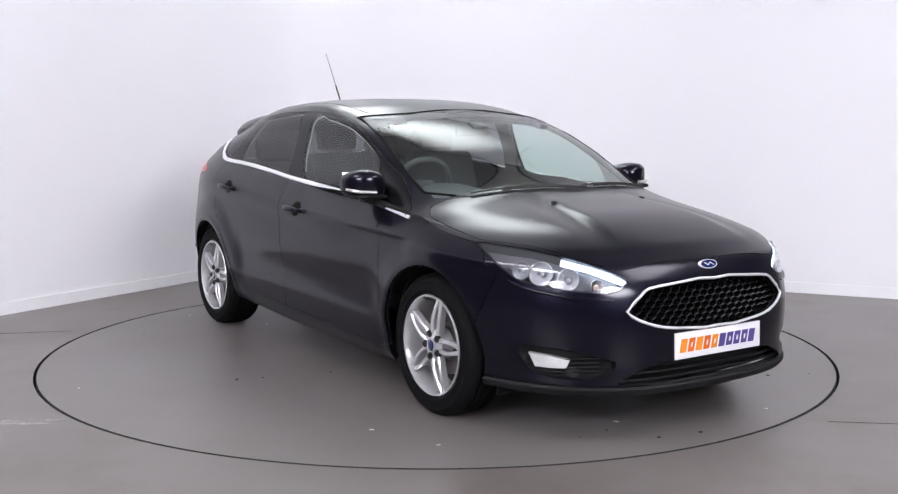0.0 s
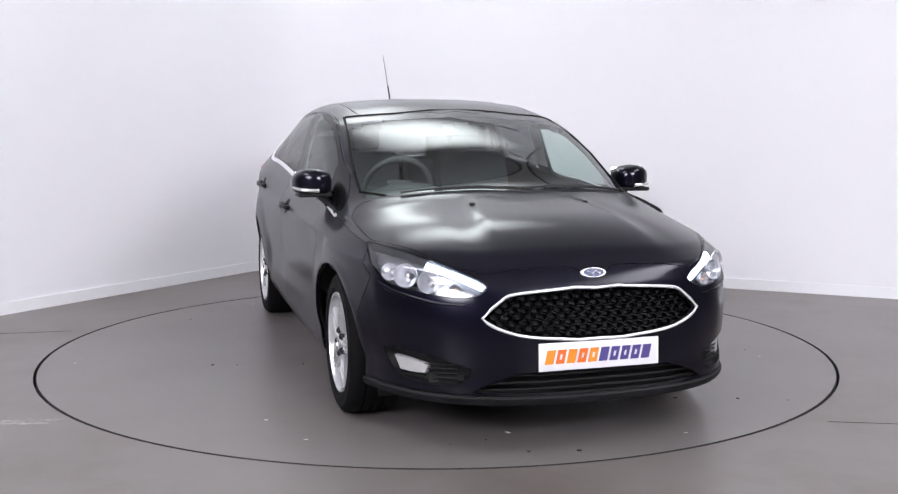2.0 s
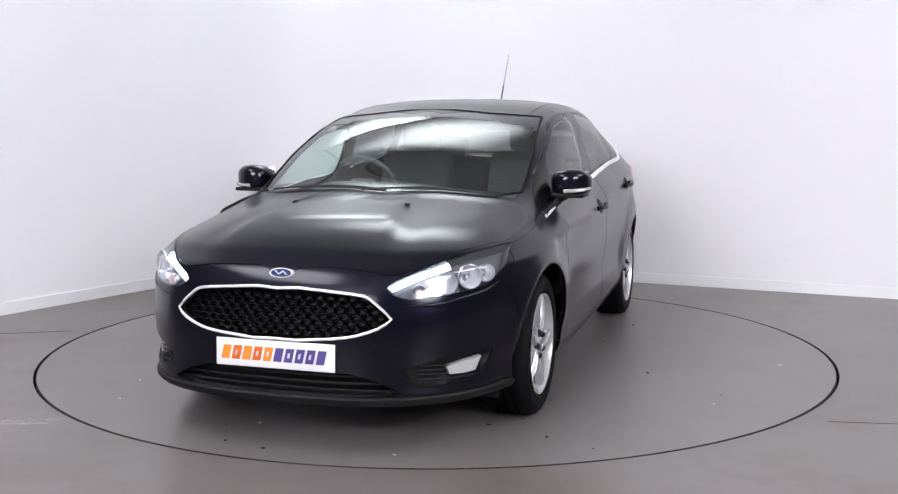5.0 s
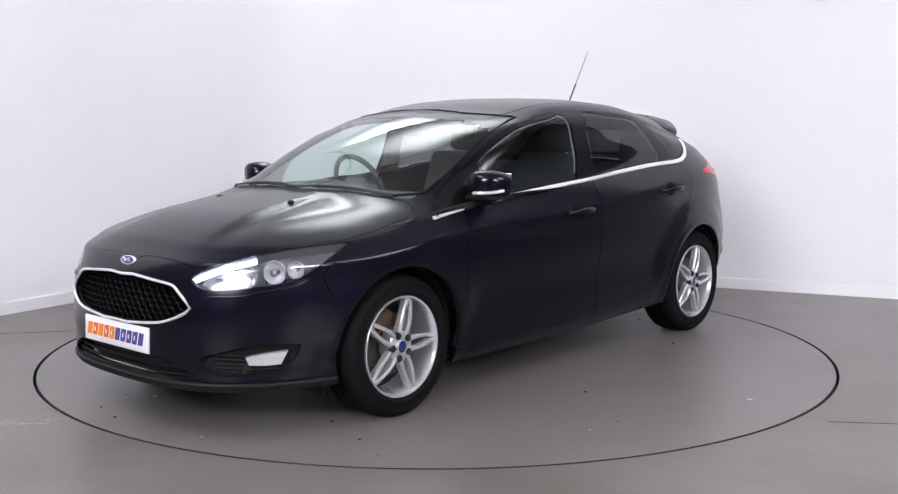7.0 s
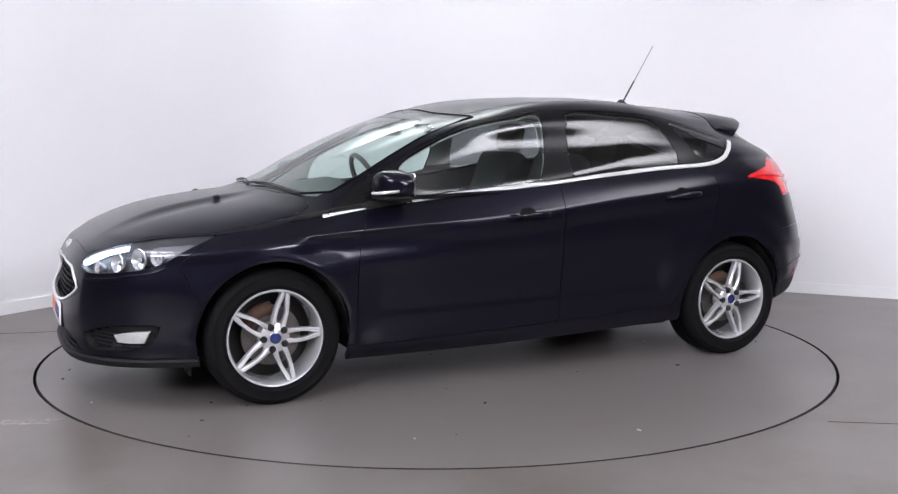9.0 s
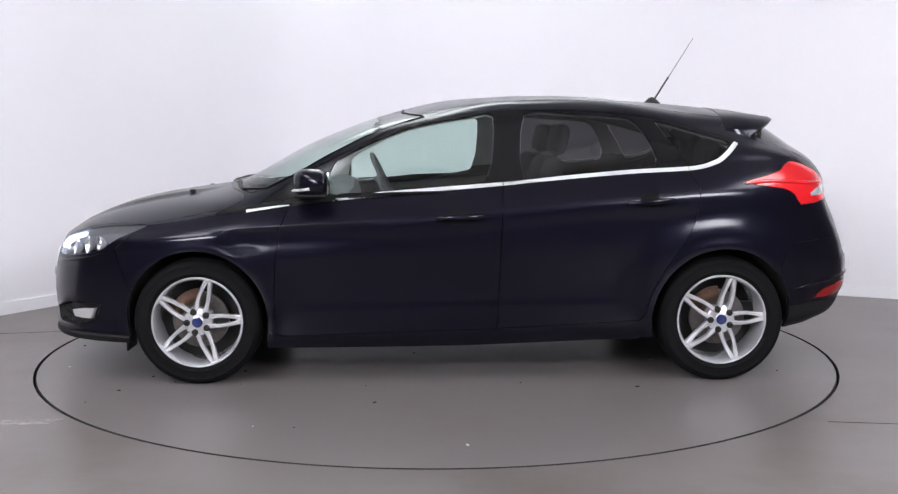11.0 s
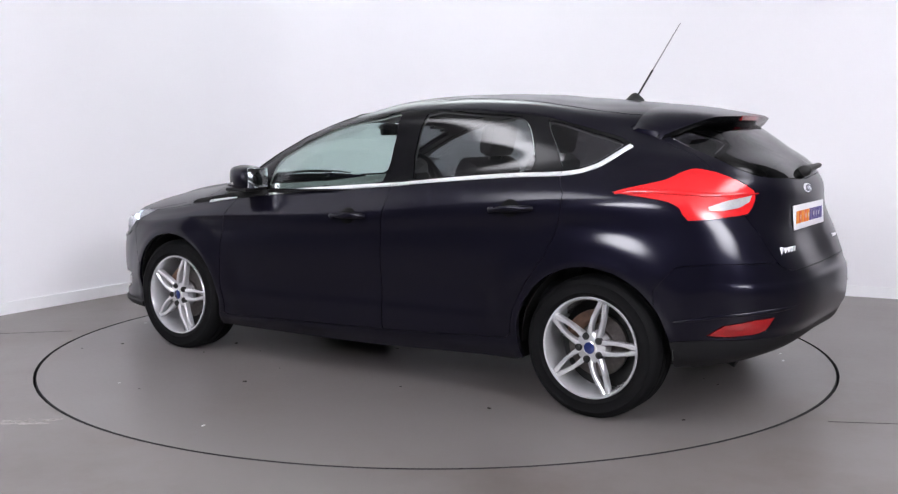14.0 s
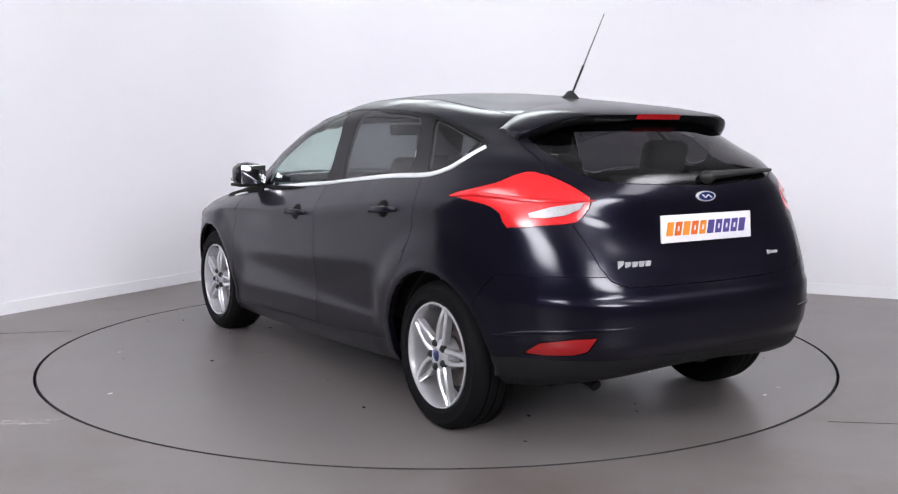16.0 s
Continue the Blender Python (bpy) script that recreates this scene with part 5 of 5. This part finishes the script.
    for y in np.linspace(-0.50, 0.50, 31):
        x = on("r", (-3, abs(y), 0.680))[0].x + 0.019
        cur = [bm.verts.new((x - 0.002, y, 0.706)), bm.verts.new((x - 0.012, y, 0.690)), bm.verts.new((x - 0.014, y, 0.676)), bm.verts.new((x + 0.03, y, 0.676)), bm.verts.new((x + 0.03, y, 0.704))]
        if prev:
            for k in range(5):
                bm.faces.new((prev[k], prev[(k + 1) % 5], cur[(k + 1) % 5], cur[k]))
        prev = cur
    bmesh.ops.recalc_face_normals(bm, faces=bm.faces)
    part("bumper_ledge_strip", bm, M_TRIM_AND_SHADE, PANEL["rear_bumper"], "black strip standing in for the shadow gap under the tailgate", sharp=30)
    # bumper body line
    b = [(-1.72, 0.87, 0.470), (-1.88, 0.77, 0.500), (-2.00, 0.64, 0.515), (-2.08, 0.45, 0.524)]
    for s in (1, -1):
        part("body_crease", sided(lambda: ribbon("rc", b, 0.016, 0.006, 5, True), s), M_PAINT, PANEL["rear_bumper"], sharp=70)


M_BADGESILVER = material("satin_silver_badge", (0.75, 0.75, 0.77), 0.3, metal=0.5)


def front_details():
    # wipers at the foot of the windscreen
    for y0, y1, z0, z1 in ((-0.54, 0.10, 0.992, 1.020), (0.02, 0.62, 1.010, 0.990)):
        pts = []
        for k in range(9):
            f = k / 8
            y = y0 + (y1 - y0) * f
            p, n = on("f", (3, abs(y), 0.986 + (0.014 * math.sin(math.pi * f)) - 0.05 * y * y), 0.012)
            pts.append(Vector((p.x, y, p.z)))
        w = part("windscreen_wiper", tube(pts, lambda f: 0.007 - 0.003 * f, 8, 0.7), M_WIPER, car, "matt black windscreen wiper")
        part("blade", tube([p + Vector((0.010, 0.0, -0.007)) for p in pts[2:]], 0.004, 6, 1.3), M_WIPER, w)
    poly = OUT["windscreen"][1]
    side = [p for p in poly if p[0] > 0.53 and p[1] > 0.96]
    top = [p for p in poly if p[1] > 1.345]
    edge = sorted(side, key=lambda p: p[1]) + sorted([p for p in top if 0 < p[0] <= 0.53], key=lambda p: -p[0])
    half = [on("f", (1.35, y, z), 0.0)[0] for y, z in edge]
    full = half + [Vector((p.x, -p.y, p.z)) for p in half[::-1]]
    part("seal", tube(full, 0.008, 6, 0.8), M_TRIM_AND_SHADE, PANEL["windscreen"], "black rubber windscreen seal")
    bm = bmesh.new()
    prev = None
    for y in np.linspace(-0.66, 0.66, 31):
        x = 1.262 - 0.26 * abs(y) ** 2.3
        z = on("z", (x, abs(y), 0))[0].z
        cur = [bm.verts.new((x, y, z - 0.004)), bm.verts.new((x - 0.05, y, z + 0.010)), bm.verts.new((x - 0.05, y, z - 0.03)), bm.verts.new((x, y, z - 0.03))]
        if prev:
            for k in range(4):
                bm.faces.new((prev[k], prev[(k + 1) % 4], cur[(k + 1) % 4], cur[k]))
        prev = cur
    bmesh.ops.recalc_face_normals(bm, faces=bm.faces)
    part("cowl", bm, M_PLASTIC, car, "black plastic scuttle at the foot of the windscreen", sharp=40)
    for s in (1, -1):
        p, n = on("z", (1.456, 0.278, 0), 0.004)
        bm = bmesh.new()
        bmesh.ops.create_uvsphere(bm, u_segments=12, v_segments=8, radius=0.012, matrix=Matrix.Translation((p.x, s * p.y, p.z)) @ Matrix.Diagonal((1.5, 1, 0.7, 1)))
        part("washer_nozzle", bm, M_WIPER, PANEL["bonnet"], "small black washer nozzle")
    # aerial
    z = on("z", (-1.14, 0, 0))[0].z
    bm = bmesh.new()
    add_lathe(bm, [(0.034, -0.004), (0.032, 0.006), (0.020, 0.022), (0.011, 0.034), (0.0001, 0.038)], 20, "z", (-1.14, 0, z))
    for v in bm.verts:
        v.co.x = -1.14 + (v.co.x + 1.14) * 1.5
    a = part("aerial", bm, M_WIPER, car, "black aerial foot with a thin grey mast")
    base, tip = Vector((-1.155, 0, z + 0.025)), Vector((-1.372, 0, 1.800))
    part("lower_mast", tube([base, base.lerp(tip, 0.18), base.lerp(tip, 0.36)], 0.0052, 8), M_WIPER, a)
    part("mast", tube([base.lerp(tip, 0.35), base.lerp(tip, 0.7), tip], lambda f: 0.0036 - 0.0012 * f, 8), M_ALLOYDARK, a, "thin grey aerial mast")


def interior():
    part("dashboard", dash_mesh(), M_DASH, car, "dark soft dashboard", sharp=50)
    bm = bmesh.new()
    add_tube(bm, [(0.185 * math.cos(a), 0.185 * math.sin(a), 0) for a in [2 * math.pi * k / 40 for k in range(41)]], 0.015, 10, cap=False)
    st = part("steering_wheel", bm, M_DASH, car, "dark steering wheel")
    st.matrix_basis = pose(0.42, -0.36, 0.955, 0, -65, 0)
    bm = bmesh.new()
    add_box(bm, (0, 0, -0.02), (0.12, 0.14, 0.05), bevel=0.015)
    add_box(bm, (0, 0, -0.015), (0.035, 0.35, 0.022), bevel=0.006)
    add_box(bm, (-0.09, 0, -0.015), (0.16, 0.035, 0.022), bevel=0.006)
    part("hub", bm, M_DASH, st)
    for y in (0.36, -0.36):
        seat(-0.28, y, True)
    for y in (0.42, -0.42):
        seat(-1.08, y, False)
    m = part("rear_view_mirror", box((0.40, 0.0, 1.275), (0.03, 0.22, 0.065), bevel=0.012), M_DASH, car, "dark rear-view mirror")
    part("stalk", tube([(0.41, 0, 1.29), (0.44, 0, 1.315)], 0.012, 8), M_DASH, m)
    part("sensor_cover", box((0.445, 0, 1.30), (0.07, 0.09, 0.02), pose(0, 0, 0, 0, 25, 0), 0.008), M_DASH, m)
    part("parcel_shelf", box((-1.62, 0, 1.00), (0.42, 1.16, 0.02), bevel=0.006), M_DARK, car, "dark parcel shelf")
    part("cabin_floor", box((-0.3, 0, 0.36), (2.6, 1.50, 0.06)), M_DARK, car, "dark carpeted cabin floor")
    part("bulkhead", box((1.0, 0, 0.62), (0.05, 1.44, 0.55)), M_DARK, car, "dark bulkhead")


def dash_mesh():
    bm = bmesh.new()
    prev = None
    for y in np.linspace(-0.71, 0.71, 29):
        hump = 0.045 * math.exp(-((y + 0.36) / 0.17) ** 4)
        e = abs(y) / 0.71
        xf = 1.10 - 0.22 * e ** 2.5
        cur = [bm.verts.new(p) for p in ((xf, y, 0.945), (0.85, y, 0.955 + hump * 0.5), (0.66, y, 0.955 + hump), (0.60, y, 0.935 + hump), (0.58, y, 0.86), (0.64, y, 0.62), (0.66, y, 0.45), (xf, y, 0.45))]
        if prev:
            for k in range(8):
                bm.faces.new((prev[k], prev[(k + 1) % 8], cur[(k + 1) % 8], cur[k]))
        else:
            bm.faces.new(cur)
        prev = cur
    bm.faces.new(prev[::-1])
    bmesh.ops.recalc_face_normals(bm, faces=bm.faces)
    return bm


def seat(x, y, front):
    wide = 0.50 if front else 0.62
    tilt = -20 if front else -22
    h = 0.60 if front else 0.52
    s = part("front_seat" if front else "rear_seat", box((-0.13, 0, 0.55 + h / 2), (0.14, wide * 0.96, h), pose(0, 0, 0, 0, tilt, 0), 0.05), M_SEAT, car, "charcoal cloth seat")
    s.matrix_basis = pose(x, y, 0)
    part("cushion", box((0.18, 0, 0.52), (0.52, wide, 0.17), pose(0, 0, 0, 0, -6, 0), 0.05), M_SEAT, s, "charcoal cloth cushion")
    k = 0.55 + h / 2
    top = Vector((-0.13 + math.sin(radians(tilt)) * (h / 2 + 0.10), 0, k + math.cos(radians(tilt)) * (h / 2 + 0.10)))
    part("headrest", box(top, (0.09, 0.26, 0.17), pose(0, 0, 0, 0, tilt * 0.6, 0), 0.04), M_SEAT, s, "charcoal headrest")
    for q in (0.06, -0.06):
        part("headrest_post", tube([top + Vector((0.0, q, -0.05)), top + Vector((0.045, q, -0.16))], 0.006, 8), M_STEEL, s)


PANEL = body_panels()
for pane in [o for o in car.children_recursive if o.name.split(".")[0] in ("windscreen", "side_window", "quarter_window", "rear_window")]:
    pane.visible_shadow = False
lining()
underside()
for wx in (1.324, -1.324):
    for s in (1, -1):
        wheel(wx, 0.872 * s, s, 33)
belt_trim()
door_handles()
mirrors()
grille()
plates()
oval_badge(car, on("f", (3, 0, 0.712))[0].x + 0.003, 0.712, -26, 1)
oval_badge(car, on("r", (-3, 0, 1.008))[0].x - 0.003, 1.008, 10, -1)
headlamps()
fog_lamps()
tail_details()
front_details()
interior()

# ---------- what moves: the turntable turns and carries the car ----------
TURN = [(0, -56.82), (0.5, -58.59), (1, -62.26), (1.5, -67.27), (2, -73.3), (2.5, -79.16), (3, -85.22), (3.5, -91.08), (4, -97.1), (5.25, -111.8),
        (6.5, -126.6), (7, -132.55), (7.5, -138.4), (8, -144.35), (8.5, -150.2), (9, -156.15), (10.25, -170.4), (11.5, -184.8), (12, -190.7),
        (12.5, -196.5), (13, -202.35), (13.5, -208.2), (14, -214.15), (14.5, -220.0), (15, -225.95), (15.5, -231.8), (16, -237.75)]


def motions():
    walk(deck, [(t, pose(0, 0, 0, 0, 0, a)) for t, a in TURN])
    walk(car, [(t, pose(0, 0, 0, 0, 0, a) @ pose(-0.101, 0.035, 0)) for t, a in TURN])


motions()
